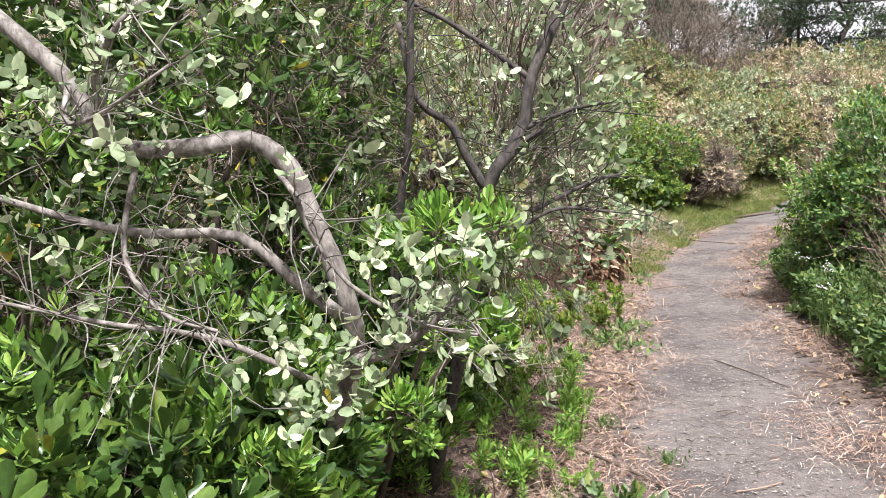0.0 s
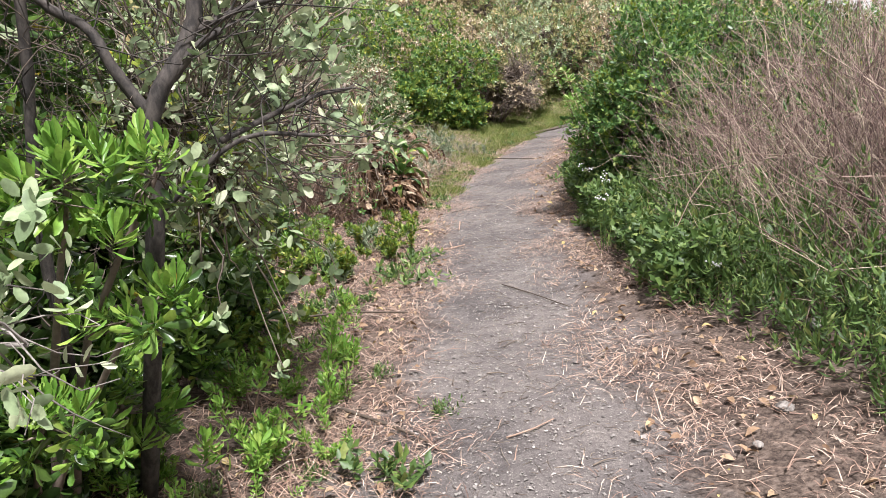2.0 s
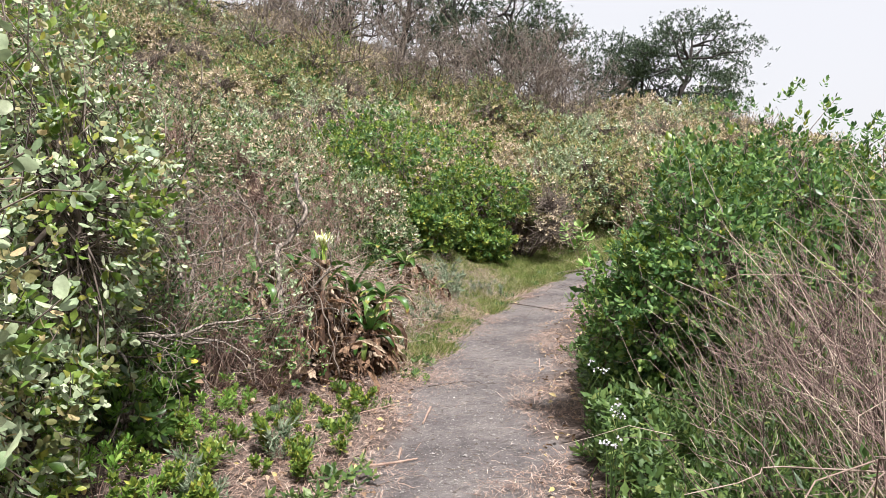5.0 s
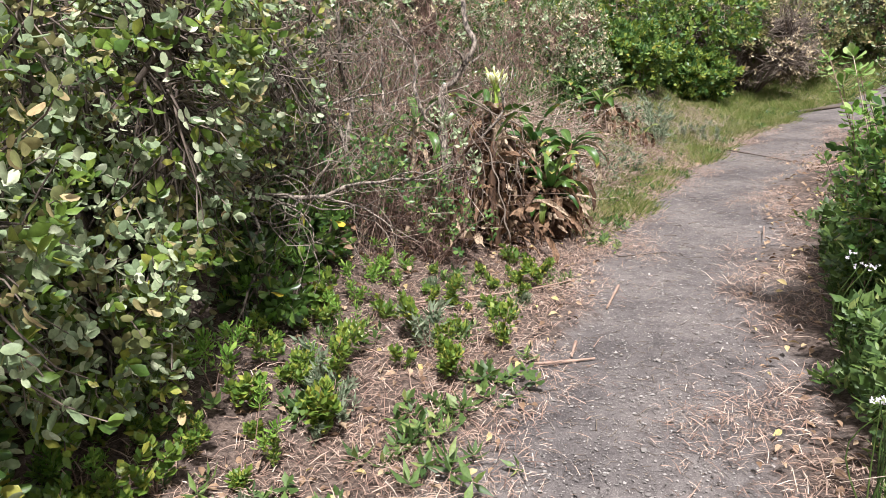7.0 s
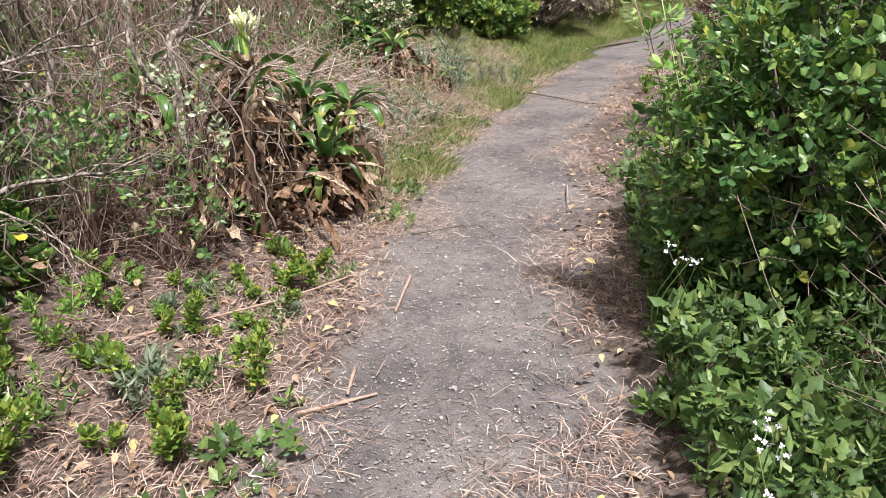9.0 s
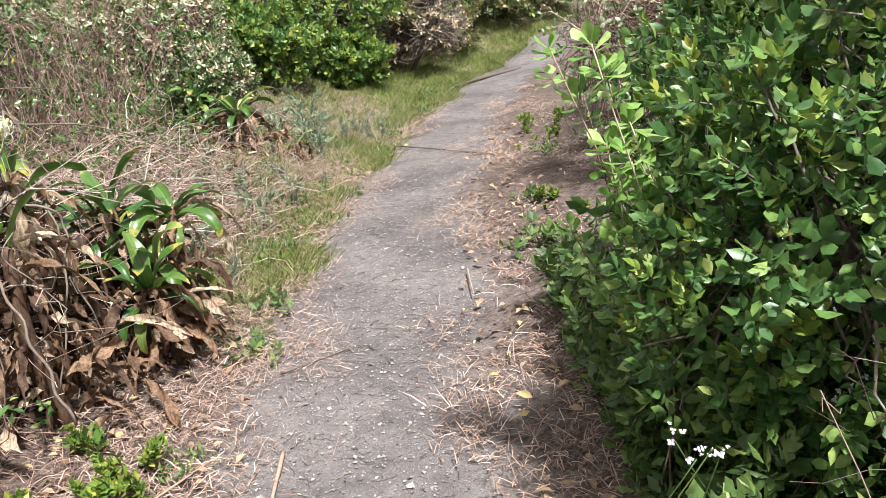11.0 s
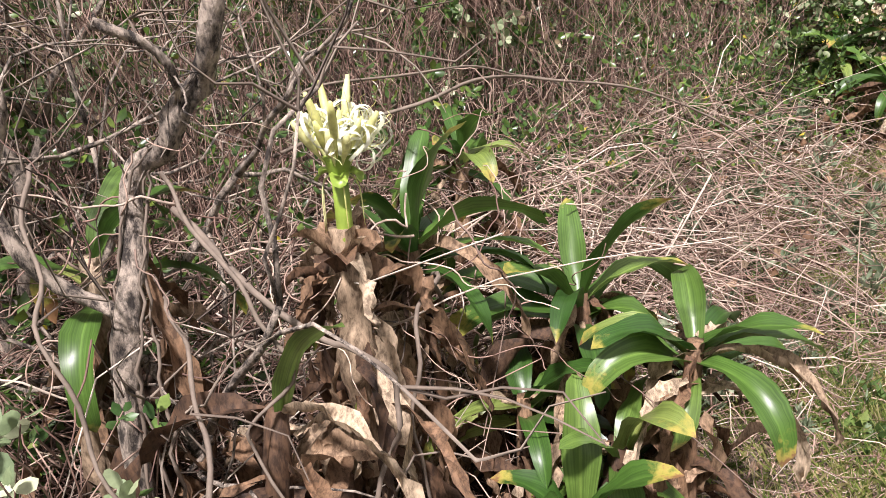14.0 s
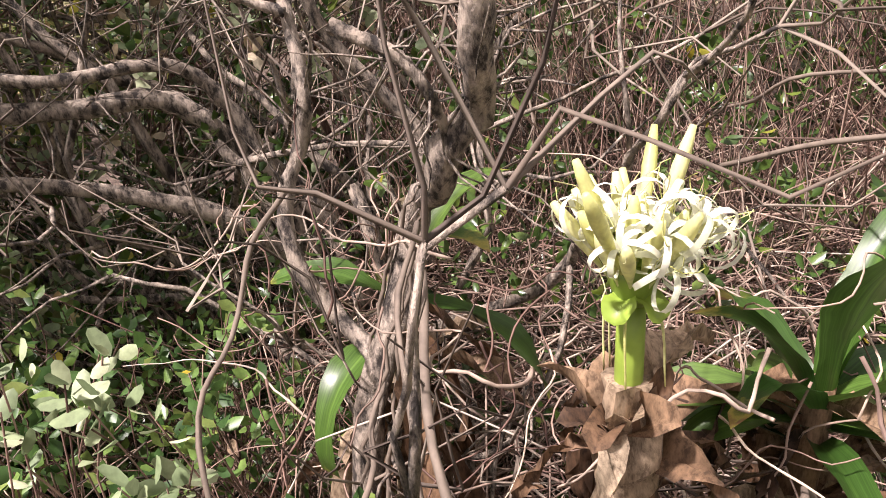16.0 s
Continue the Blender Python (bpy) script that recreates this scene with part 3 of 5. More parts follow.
hedge_row("silver_shrub", "tangled grey shrub with dry stems and silvery leaves", [(-3.5, 7.4, .8, 2.2), (-3.9, 8.7, .8, 2.0), (-3.5, 9.9, .7, 1.6), (-3.7, 11.2, .8, 1.5), (-3.2, 12.4, .8, 1.3), (-4.8, 10.2, 1.0, 2.0), (-4.9, 12.2, 1.0, 2.0), (-5.0, 8, 1.0, 2.7), (-2.5, 13.0, .45, .8), (-3.1, 6.7, .65, 2.1), (-3.0, 13.6, .6, 1.1), (-4.3, 13.4, .9, 1.7)], [("foliage", 0.3, ROUND, 5, 0.046, 0.6, (30, 90), SILVER, 0.5), ("inner_foliage", 0.35, OVAL, 6, 0.055, 0.5, (30, 95), GLOSSY, 0.2), ("dry_foliage", .2, ROUND, 5, .045, .55, (30, 95), BEIGE, .4)], 1100, "silvery shrubs", stems=0.6, stem_r=0.004, twig=REDTWIG)
# the darker BUSHY share puts the shaded gaps between leaves into the colour
hedge_row("bright_bush", "dense rounded bush with bright yellow-green leaves", [(-3.0, 15.6, 1.35, 2.1), (-2.0, 16.3, 1.0, 1.5), (-4.3, 15.9, 1.2, 1.8), (-2.3, 14.7, .6, .9), (-3.5, 14.3, .75, 1.2), (-1.5, 15.9, .5, .7)], [("foliage", 0.6, OVAL, 7, .085, .6, (25, 85), BRIGHT, .7), ("inner_foliage", .4, OVAL, 7, .085, .6, (25, 90), BUSHY, .2)], 1100, "bright bushes")

# ---- right bank ----
hedge_row("green_bush", "tall leafy green bush beside the footpath", [(1.2, 7.3, .56, 1.5), (1.7, 8.0, .7, 1.75), (1.3, 8.3, .55, 1.45), (2.5, 8.4, .7, 1.55), (2.2, 7.1, .6, 1.3)], BUSH_LOOK, 2500, "green bushes")
hedge_row("green_bush", "rounded green bush behind the dry stems", [(3.7, 9.0, .9, 1.45), (4.9, 9.3, 1.0, 1.6), (6.2, 9.4, 1.1, 1.7)], BUSH_LOOK, 1500, "green bushes")
hedge_row("twiggy_shrub", "twiggy shrub with sparse silvery leaves leaning over the path", [(1.35, 10.3, .6, 1.75), (1.75, 11.1, .6, 1.7)], [("foliage", .35, ROUND, 4, .05, .55, (30, 90), SILVER, .4), ("inner_foliage", .25, OVAL, 4, .05, .5, (30, 90), BUSHY, .2)], 800, "twiggy shrubs", stems=1.0, twig=REDTWIG, stem_r=.004)
hedge_row("green_bush", "low fresh green bush leaning over the path", [(.98, 7.5, .28, .9), (.95, 7.15, .2, .7)], [("foliage", .6, OBOV, 6, .052, .5, (25, 88), SHOOT, .6), ("inner_foliage", .4, OVAL, 6, .06, .55, (30, 95), BUSHY, .3)], 330, "green bushes", stem_r=.003)
hedge_row("thorny_bush", "dark twiggy bush with sparse green leaves", [(2.1, 12.2, .8, 1.6), (2.6, 13.8, .9, 1.8)], [("foliage", .5, OVAL, 4, .045, .5, (30, 90), BUSHY, .4)], 900, "thorny bushes", stems=0.9, twig=DARKTWIG)


def reed_bed():
    e = thing("dry_stem_thicket", ground_at(1.9, 4.6), "thicket of dry reddish-brown leafless stems above green weeds", "dead stems", kind="stuff")
    n = 2500
    x, y = 1.2 + rng.gamma(2.4, .62, n), rng.uniform(3.6, 7.2, n)
    x = x + np.clip(5.2 - y, 0, 1.5) * .28
    p0 = on_ground(x, y, -0.02)
    ln = rng.uniform(0.5, 1.35, n) * np.clip(0.75 + (x - 1.2) * 0.45, 0.6, 1.35)
    d = unit(np.stack([rng.normal(-0.2, 0.45, n), rng.normal(-0.12, 0.45, n), np.full(n, 1.0)], -1))
    p1 = p0 + d * ln[:, None]
    h = Heap()
    stalks(h, p0, p1, rng.uniform(.0018, .0052, n), .0012, 0.13, 5)
    k = 4
    u = rng.uniform(0.35, 0.95, n * k)
    idx = np.repeat(np.arange(n), k)
    q0 = p0[idx] + (p1 - p0)[idx] * u[:, None]
    q1 = q0 + unit(d[idx] + rng.normal(size=(n * k, 3)) * 0.5) * rng.uniform(0.08, 0.32, n * k)[:, None]
    stalks(h, q0, q1, .0014, .0007, 0.12, 3)
    part("stem_mass", h, REED, e)
    h = Heap()
    n = 80
    x, y = 1.1 + rng.gamma(2.2, .5, n), rng.uniform(3.7, 6.8, n)
    p0 = on_ground(x, y, rng.uniform(0, .7, n))
    a = rng.uniform(2.2, 4.6, n)
    stalks(h, p0, p0 + np.stack([np.cos(a), np.sin(a), rng.normal(.15, .35, n)], -1) * rng.uniform(.3, .85, n)[:, None], .003, .0014, .2, 6, 4)
    part("fallen_stems", h, PALESTEM, e, "bleached stems fallen across the thicket", "stuff")


reed_bed()


# ---- ground cover ----
def straw_litter():
    h = Heap()
    n = 150000
    y = rng.uniform(1.0, 15.5, n)
    side = rng.random(n) < 0.62
    off = np.where(side, -rng.gamma(2.0, 0.42, n) - 0.33 + .09 * np.sin(y * 2.3 + 1) + .07 * np.sin(y * 6.1) + rng.normal(0, .1, n), rng.gamma(1.6, 0.32, n) + 0.33 + .1 * np.sin(y * 2.9) + .08 * np.sin(y * 5.3 + 2) + rng.normal(0, .12, n))
    patch = np.sin(y * 3.1 + off * 4) + np.sin(y * 7.7 - off * 9 + 1) + np.sin(off * 13 + y * 2)
    # past y 8 on the right, sparser straw stands in for the bushes' shade
    keep = np.where(side, rng.random(n) < .85 + .25 * patch, rng.random(n) < np.where(y > 8, .3, .5) + .28 * patch)
    y, off = y[keep], off[keep]
    n = len(y)
    x = centre(y) + off
    p = on_ground(x, y, rng.uniform(0.002, 0.03, n) - .02 * (np.abs(off) < .5))
    a = rng.uniform(0, 6.28, n)
    d = np.stack([np.cos(a), np.sin(a), rng.normal(0.05, 0.16, n)], -1)
    ln = rng.gamma(2.2, 0.02, n) + 0.012 + (rng.random(n) < .03) * rng.uniform(.03, .12, n)
    leaves(h, BLADE, p, d, np.stack([rng.normal(0, .3, n), rng.normal(0, .3, n), np.ones(n)], -1), ln, rng.uniform(.0014, .0046, n))
    tagged(part("straw_litter", h, STRAW), "dry brown straw and stalk litter beside the path", "litter", kind="stuff")
    h = Heap()
    n = 3400
    y = rng.uniform(1.0, 13, n)
    x = centre(y) + np.where(rng.random(n) < 0.7, -rng.gamma(2.4, 0.4, n) - 0.35, rng.gamma(1.8, 0.3, n) + 0.4)
    a = rng.uniform(0, 6.28, n)
    ln = rng.uniform(0.02, 0.06, n)
    leaves(h, OVAL, on_ground(x, y, rng.uniform(.004, .03, n)), np.stack([np.cos(a), np.sin(a), rng.normal(0, .25, n)], -1), np.stack([rng.normal(0, .4, n), rng.normal(0, .4, n), np.ones(n)], -1), ln, ln * .5, 2.0)
    tagged(part("dead_leaves", h, LITTER), "fallen brown and yellow leaves on the ground", "litter", kind="stuff")
    h = Heap()
    n = 7500
    y = rng.uniform(1.0, 16, n)
    x = centre(y) + rng.normal(0, 0.4, n)
    a = rng.uniform(0, 6.28, n)
    ln = rng.gamma(1.2, 0.018, n) + 0.008
    p = on_ground(x, y, -0.022)
    d = np.stack([np.cos(a), np.sin(a), 0.08 + 0 * a], -1)
    stalks(h, p, p + d * ln[:, None], .0014, .0009, 0.12, 2)
    tagged(part("path_twigs", h, TWIG), "small dark twigs and bits strewn on the path", "twigs", kind="stuff")


straw_litter()


def path_grit():
    h = Heap()
    n = 52000
    y = rng.uniform(1.5, 13, n)
    x = centre(y) + rng.normal(0, 0.42, n)
    a = rng.uniform(0, 6.28, n)
    ln = rng.gamma(1.6, .0034, n) + .0022
    leaves(h, CHIP, on_ground(x, y, -.0215 + rng.random(n) * .003), np.stack([np.cos(a), np.sin(a), .1 + 0 * a], -1), np.stack([rng.normal(0, .25, n), rng.normal(0, .25, n), np.ones(n)], -1), ln, ln * rng.uniform(.3, .9, n), 1.5)
    tagged(part("path_grit", h, GRIT), "fine grit, shell bits and chaff on the path", "grit", kind="stuff")


path_grit()


def turf():
    h = Heap()
    m = 4200
    cy = rng.uniform(8.7, 22, m)
    cx = centre(cy) - 0.5 + .07 * np.sin(cy * 2.1) + .05 * np.sin(cy * 5.2 + 1) - rng.gamma(2.0, 0.52, m)
    keep = (np.sin(cx * 5 + 2 * np.sin(cy * 2)) + np.sin(cy * 4.1) + rng.normal(0, .9, m) > -.3) & (cx > -3.4)
    cx, cy = cx[keep], cy[keep]
    k = 46
    m = len(cx)
    lush = np.repeat(rng.uniform(.45, 1.3, m), k)
    r = np.abs(rng.normal(0, .075, m * k))
    a = rng.uniform(0, 6.28, m * k)
    x, y = np.repeat(cx, k) + np.cos(a) * r, np.repeat(cy, k) + np.sin(a) * r
    n = len(x)
    d = np.stack([np.cos(a) * (.3 + 5 * r), np.sin(a) * (.3 + 5 * r), rng.uniform(.5, 1.3, n)], -1)
    ln = rng.uniform(.04, .13, n) * lush
    leaves(h, BLADE, on_ground(x, y, -.005), d, np.stack([np.cos(a + 1.5), np.sin(a + 1.5), 0 * a + .4], -1), ln, rng.uniform(.003, .008, n), 1.5)
    n = 26000
    y = rng.uniform(8.6, 20, n)
    x = centre(y) - 0.46 + .07 * np.sin(y * 2.1) + .05 * np.sin(y * 5.2 + 1) - rng.gamma(2.0, 0.4, n)
    a = rng.uniform(0, 6.28, n)
    leaves(h, BLADE, on_ground(x, y, -.003), np.stack([np.cos(a), np.sin(a), rng.uniform(.2, 1.0, n)], -1), np.stack([np.cos(a + 1.5), np.sin(a + 1.5), 0 * a + .4], -1), rng.uniform(.02, .07, n), rng.uniform(.004, .009, n), 1.5)
    tagged(part("turf", h, GRASS), "short yellow-green grass verge along the path", "grass", kind="stuff")
    h = Heap()
    n = 2600
    y = rng.uniform(8.9, 14.5, n)
    x = centre(y) - .75 - rng.gamma(2.4, .33, n)
    a = rng.uniform(0, 6.28, n)
    p = on_ground(x, y, rng.uniform(0, .05, n))
    stalks(h, p, p + np.stack([np.cos(a), np.sin(a), rng.uniform(-.05, .9, n)], -1) * rng.uniform(.07, .3, n)[:, None], .0017, .0009, .18, 3)
    tagged(part("dry_grass", h, PALESTEM), "bleached dry grass stems in the verge", "grass", kind="stuff")


turf()


def green_weeds():
    """Low leafy weeds along the right bank."""
    h = Heap()
    n = 4600
    y = rng.uniform(2.9, 8.0, n)
    x = centre(y) + 0.76 + rng.gamma(1.8, 0.48, n) + np.clip(5.0 - y, 0, 1.6) * 0.2
    up = rng.gamma(1.5, .11, n)
    p = on_ground(x, y, .02 + up * np.clip((x - centre(y) - .5) * 1.5, .2, 1.2))
    whorls(h, LANCE, p, unit(np.stack([rng.normal(-.15, .35, n), rng.normal(-.1, .35, n), np.ones(n)], -1)), 9, .06, .26, (15, 88), 0.08)
    n = 1000
    y = rng.uniform(4.4, 8.6, n)
    x = centre(y) + 0.76 + rng.gamma(1.6, 0.2, n)
    whorls(h, LOBED, on_ground(x, y, rng.uniform(.02, .35, n)), unit(np.stack([rng.normal(-.3, .35, n), rng.normal(0, .35, n), np.ones(n)], -1)), 6, .07, .6, (30, 95), 0.06)
    tagged(part("bank_weeds", h, WEED), "dense low green weeds along the bank", "weeds", kind="stuff")


green_weeds()

# ---- the hillside ----
def hillside():
    looks = {
        "beige": ("hill_shrub", "pale beige dry-flowered shrub on the hillside", [("foliage", .6, CHIP, 7, .085, .5, (20, 95), BEIGE, .5), ("inner_foliage", .4, CHIP, 7, .085, .5, (30, 95), OLIVE, .2)]),
        "olive": ("hill_shrub", "olive-green mixed shrub on the hillside", [("foliage", .7, CHIP, 7, .085, .5, (20, 95), OLIVE, .5), ("inner_foliage", .3, CHIP, 7, .085, .5, (30, 95), BUSHY, .2)]),
        "silver": ("hill_shrub", "silvery grey-leaved shrub on the hillside", [("foliage", .7, CHIP, 7, .08, .55, (20, 95), SILVER, .5), ("inner_foliage", .3, CHIP, 7, .08, .5, (30, 95), OLIVE, .2)]),
        "green": ("hill_shrub", "fresh green shrub on the hillside", [("foliage", .7, CHIP, 7, .085, .5, (20, 95), BRIGHT, .5), ("inner_foliage", .3, CHIP, 7, .085, .5, (30, 95), BUSHY, .2)]),
    }
    looks["bare"] = ("hill_shrub", "leafless grey-brown shrub on the hillside", [("foliage", .25, CHIP, 5, .07, .5, (20, 95), BEIGE, .5)])
    spots = []
    for _ in range(2200):
        x, y = rng.uniform(-26, 12), rng.uniform(16.5, 44)
        if x > centre(y) - 1.7 and y < 19:
            continue
        if abs(x - centre(y)) < 1.55 or (x > -5.8 and y < 17.2) or x > 3 + (y - 18) * .4:
            continue
        if all((x - a) ** 2 + (y - b) ** 2 > (0.5 + 0.030 * y) ** 2 for a, b in spots):
            spots.append((x, y))
    for _ in range(60):
        x, y = rng.uniform(-14, -5.2), rng.uniform(3, 16.5)
        if all((x - a) ** 2 + (y - b) ** 2 > 1.5 ** 2 for a, b in spots):
            spots.append((x, y))
    for _ in range(70):
        x, y = rng.uniform(3.2, 14), rng.uniform(1, 18)
        if all((x - a) ** 2 + (y - b) ** 2 > 1.5 ** 2 for a, b in spots):
            spots.append((x, y))
    for _ in range(90):
        x, y = rng.uniform(-14, 14), rng.uniform(-12, 2.5)
        if abs(x - centre(y)) > 2.6 and not (-4.5 < x < 0 and y > .4) and all((x - a) ** 2 + (y - b) ** 2 > 1.7 ** 2 for a, b in spots):
            spots.append((x, y))
    makers = {}
    for x, y in spots:
        kind = rng.choice(["beige", "olive", "silver", "green", "bare"], p=[.3, .28, .14, .08, .2])
        if x > 2 and y < 20:
            kind = rng.choice(["green", "olive", "silver"])
        name, label, look_ = looks[kind]
        v = (kind, int(rng.integers(3)))
        g = float(height(x, y))
        if v not in makers:
            lumps = [lump(x, y, g + .6, 1.0, 1.0, .75)]
            for _ in range(5):
                a = rng.uniform(0, 6.28)
                lumps.append(lump(x + math.cos(a) * .75, y + math.sin(a) * .75, g + rng.uniform(.3, 1.1), .55, .55, .5))
            makers[v] = shrub(name, label, "shrub", (x, y, g), lumps, 1100, look_, "hillside shrubs", stems=1.3 if kind == "bare" else .5, stem_r=.007)
        else:
            s = rng.uniform(.8, 1.2) * (0.75 + .018 * y)
            copy_thing(makers[v], pose(x, y, g - .1, 0, 0, rng.uniform(0, 360)) @ Matrix.Diagonal((s, s, s * rng.uniform(.8, 1.2), 1)))


hillside()


def grow(heap, p, d, length, r, depth, tips, bend=0.25, split=3, up=0.15):
    """A branching limb; tips takes the ends."""
    pts = [p]
    for _ in range(4):
        d = unit(d + rng.normal(size=3) * bend * 0.5 + np.array((0, 0, up * 0.4)))
        pts.append(pts[-1] + d * length / 4)
    tube(heap, pts, np.linspace(r, r * 0.6, 5), 6 if r > .03 else 4, 0.06)
    if depth == 0:
        tips.append((pts[-1], d))
        return
    for k in range(split):
        q = pts[-1] if k == 0 else pts[rng.integers(2, 5)]
        nd = unit(d + rng.normal(size=3) * (0.35 if k == 0 else 0.75))
        grow(heap, q, nd, length * rng.uniform(.6, .85), r * (0.6 if k == 0 else .45), depth - 1, tips, bend, split, up)


def pine(x, y, tall, wide, seed_lean=0.0, flat=0.5):
    g = float(height(x, y))
    e = thing("pine_tree", (x, y, g), "dark wind-shaped pine tree on the ridge", "tree", "ridge pines")
    wood, crown, tips = Heap(), Heap(), []
    line = spline([(x, y, g - .2), (x + seed_lean * .3, y, g + tall * .35), (x + seed_lean, y, g + tall * .62), (x + seed_lean * 1.2, y, g + tall * .9)], 9)
    tube(wood, line, np.linspace(tall * .03, tall * .012, 9), 8, .06)
    for k in range(20):
        i = rng.integers(2, 9)
        a = rng.uniform(0, 6.28)
        grow(wood, line[i], unit(np.array((math.cos(a), math.sin(a), .35))), wide * rng.uniform(.3, .6) * (1.1 - .4 * (i / 9 - .4)), tall * .011, 2, tips, .5, 2, .25)
    part("trunk", wood, DARKBARK, e)
    t = np.array([q for q, _ in tips])
    n = len(t)
    rep = 24
    c = np.repeat(t, rep, 0) + rng.normal(size=(n * rep, 3)) * np.array((wide * .13, wide * .13, wide * .05))
    whorls(crown, CHIP, c, unit(rng.normal(size=(n * rep, 3)) * .6 + np.array((0, 0, 1))), 6, wide * .07, .3, (10, 90))
    part("crown", crown, PINE, e)


for spec in ((3.9, 40, 5.6, 2.6, .8), (2.6, 40.5, 4.2, 2.4, 0), (-4.5, 40, 6.5, 3, .3), (-6.8, 40, 7, 3, -.3), (-2.8, 41, 5.5, 2.6, .2), (-9.5, 38, 7, 3, .4), (-12.5, 38, 7, 3.2, 0), (-16, 37, 7, 3.2, 0), (-20, 36, 7.5, 3.4, 0), (-24, 34, 7.5, 3.4, 0), (5.6, 42, 3.2, 2.6, 0), (1.2, 42, 3, 2.5, 0)):
    pine(*spec)


def bare_tree(x, y, tall):
    g = float(height(x, y))
    e = thing("bare_tree", (x, y, g), "leafless grey-brown tree with tangled twigs", "tree", "bare trees")
    wood, tips = Heap(), []
    for k in range(3):
        grow(wood, np.array((x + rng.normal() * .15, y, g - .1)), unit(np.array((rng.normal() * .3, rng.normal() * .3, 1))), tall * .42, tall * .014, 3, tips, .35, 3, .2)
    t, d = np.array([q for q, _ in tips]), np.array([w for _, w in tips])
    t, d = np.repeat(t, 6, 0), np.repeat(d, 6, 0)
    stalks(wood, t, t + unit(d + rng.normal(size=d.shape) * .6) * tall * .12, tall * .0022, tall * .0012, .2)
    part("branchwork", wood, TWIG, e)


for x, y, h in ((-1.9, 36, 5.0), (-3.2, 34, 4.5), (-.6, 37, 4.0), (-5.5, 33, 4.5), (-8, 31, 5), (-10.5, 30, 5), (-7, 27, 3.4), (-13, 30, 5.5), (.8, 34, 3), (-2.6, 33, 4.2), (-4.4, 31, 4.2), (-6.4, 30, 4.5), (-9.2, 28, 4.4), (-1.2, 35, 4.5),  (-4.2, 37, 5.5), (-11.5, 26, 4), (-15, 26, 4.5)):
    bare_tree(x, y, h)

# ---- grey bent branch, dark forked tree and silver sprigs over the hedge ----
def limb(heap, ctrl, r0, r1, n=14, sides=8, bumpy=0.05):
    line = spline(ctrl, n)
    tube(heap, line, np.linspace(r0, r1, n), sides, bumpy)
    return line


def twigs_on(heap, line, n, length, r, spread=0.8, lift=0.2):
    i = rng.integers(len(line) // 4, len(line), n)
    p0 = line[i]
    d = unit(rng.normal(size=(n, 3)) * spread + unit(line[-1] - line[0]) * .6 + np.array((0, 0, lift)))
    p1 = p0 + d * rng.uniform(.4, 1, (n, 1)) * length
    stalks(heap, p0, p1, r, r * .4, .15, 5)
    return p1, d


def leaning_tree():
    e = thing("leaning_tree", ground_at(-1.35, 2.35), "grey-barked leaning tree with a bent limb and silvery leaves", "tree")
    trunk = Heap()
    line = limb(trunk, [(-1.35, 2.35, -.1), (-1.08, 2.08, .5), (-.82, 1.82, .9), (-.82, 1.75, 1.11), (-.88, 1.75, 1.24), (-.94, 1.74, 1.38), (-1.04, 1.71, 1.452), (-1.18, 1.65, 1.435), (-1.35, 1.58, 1.45), (-1.47, 1.55, 1.62), (-1.6, 1.5, 1.75), (-1.9, 1.45, 2.0)], .029, .021, 34, 10, .03)
    part("bent_limb", trunk, BARK, e, "grey bark limb bent like an elbow")
    tips, ways = [], []
    for ctrl, r in (([(-.79, 1.70, 1.03), (-.89, 1.67, 1.11), (-1.02, 1.63, 1.22), (-1.21, 1.55, 1.23), (-1.36, 1.49, 1.26), (-1.6, 1.42, 1.33)], .018),
                    ([(-.95, 1.70, 1.37), (-.84, 1.61, 1.32), (-.81, 1.61, 1.25), (-.72, 1.63, 1.12), (-.57, 1.68, 1.03), (-.44, 1.73, 1.0)], .008),
                    ([(-.79, 1.76, .9), (-.69, 1.75, .93), (-.58, 1.72, 1.0), (-.5, 1.74, 1.08)], .016),
                    ([(-1.35, 1.58, 1.45), (-1.3, 1.5, 1.62), (-1.12, 1.5, 1.76), (-.9, 1.6, 1.8)], .011),
                    ([(-1.45, 1.55, 1.6), (-1.35, 1.45, 1.5), (-1.2, 1.4, 1.5), (-1.0, 1.42, 1.6)], .008),
                    ([(-1.3, 1.6, 1.4), (-1.2, 1.45, 1.2), (-1.05, 1.4, 1.08), (-.9, 1.4, 1.05)], .008),
                    ([(-.85, 1.7, .85), (-1.0, 1.5, 1.0), (-1.2, 1.38, 1.05), (-1.45, 1.3, 1.1)], .009)):
        h = Heap()
        l = limb(h, ctrl, r, r * .45, 16, 7)
        p, d = twigs_on(h, l, 34, .3, .0024)
        tips.append(p), ways.append(d)
        part("branch", h, BARK, e)
    p, d = np.concatenate(tips), np.concatenate(ways)
    h = Heap()
    s = rng.choice(len(p), int(len(p) * .3), replace=False)
    whorls(h, ROUND, p[s], d[s], 6, .042, .55, (25, 90), .07)
    for x, y, z, n, sp in ((-.72, 1.6, .93, 24, .075), (-.82, 1.55, .88, 14, .06), (-.54, 1.71, 1.07, 20, .065), (-.47, 1.75, 1.12, 12, .05), (-1.5, 1.5, 1.66, 40, .16), (-1.3, 1.5, 1.55, 20, .12), (-1.0, 1.6, 1.75, 24, .2)):
        q = np.array((x, y, z)) + rng.normal(size=(n, 3)) * sp
        whorls(h, ROUND, q, unit(rng.normal(size=(n, 3)) * .5 + np.array((.3, -.3, .9))), 5, .043, .56, (35, 85), .04)
    part("foliage", h, SILVER, e, "pale silvery-green rounded leaves")


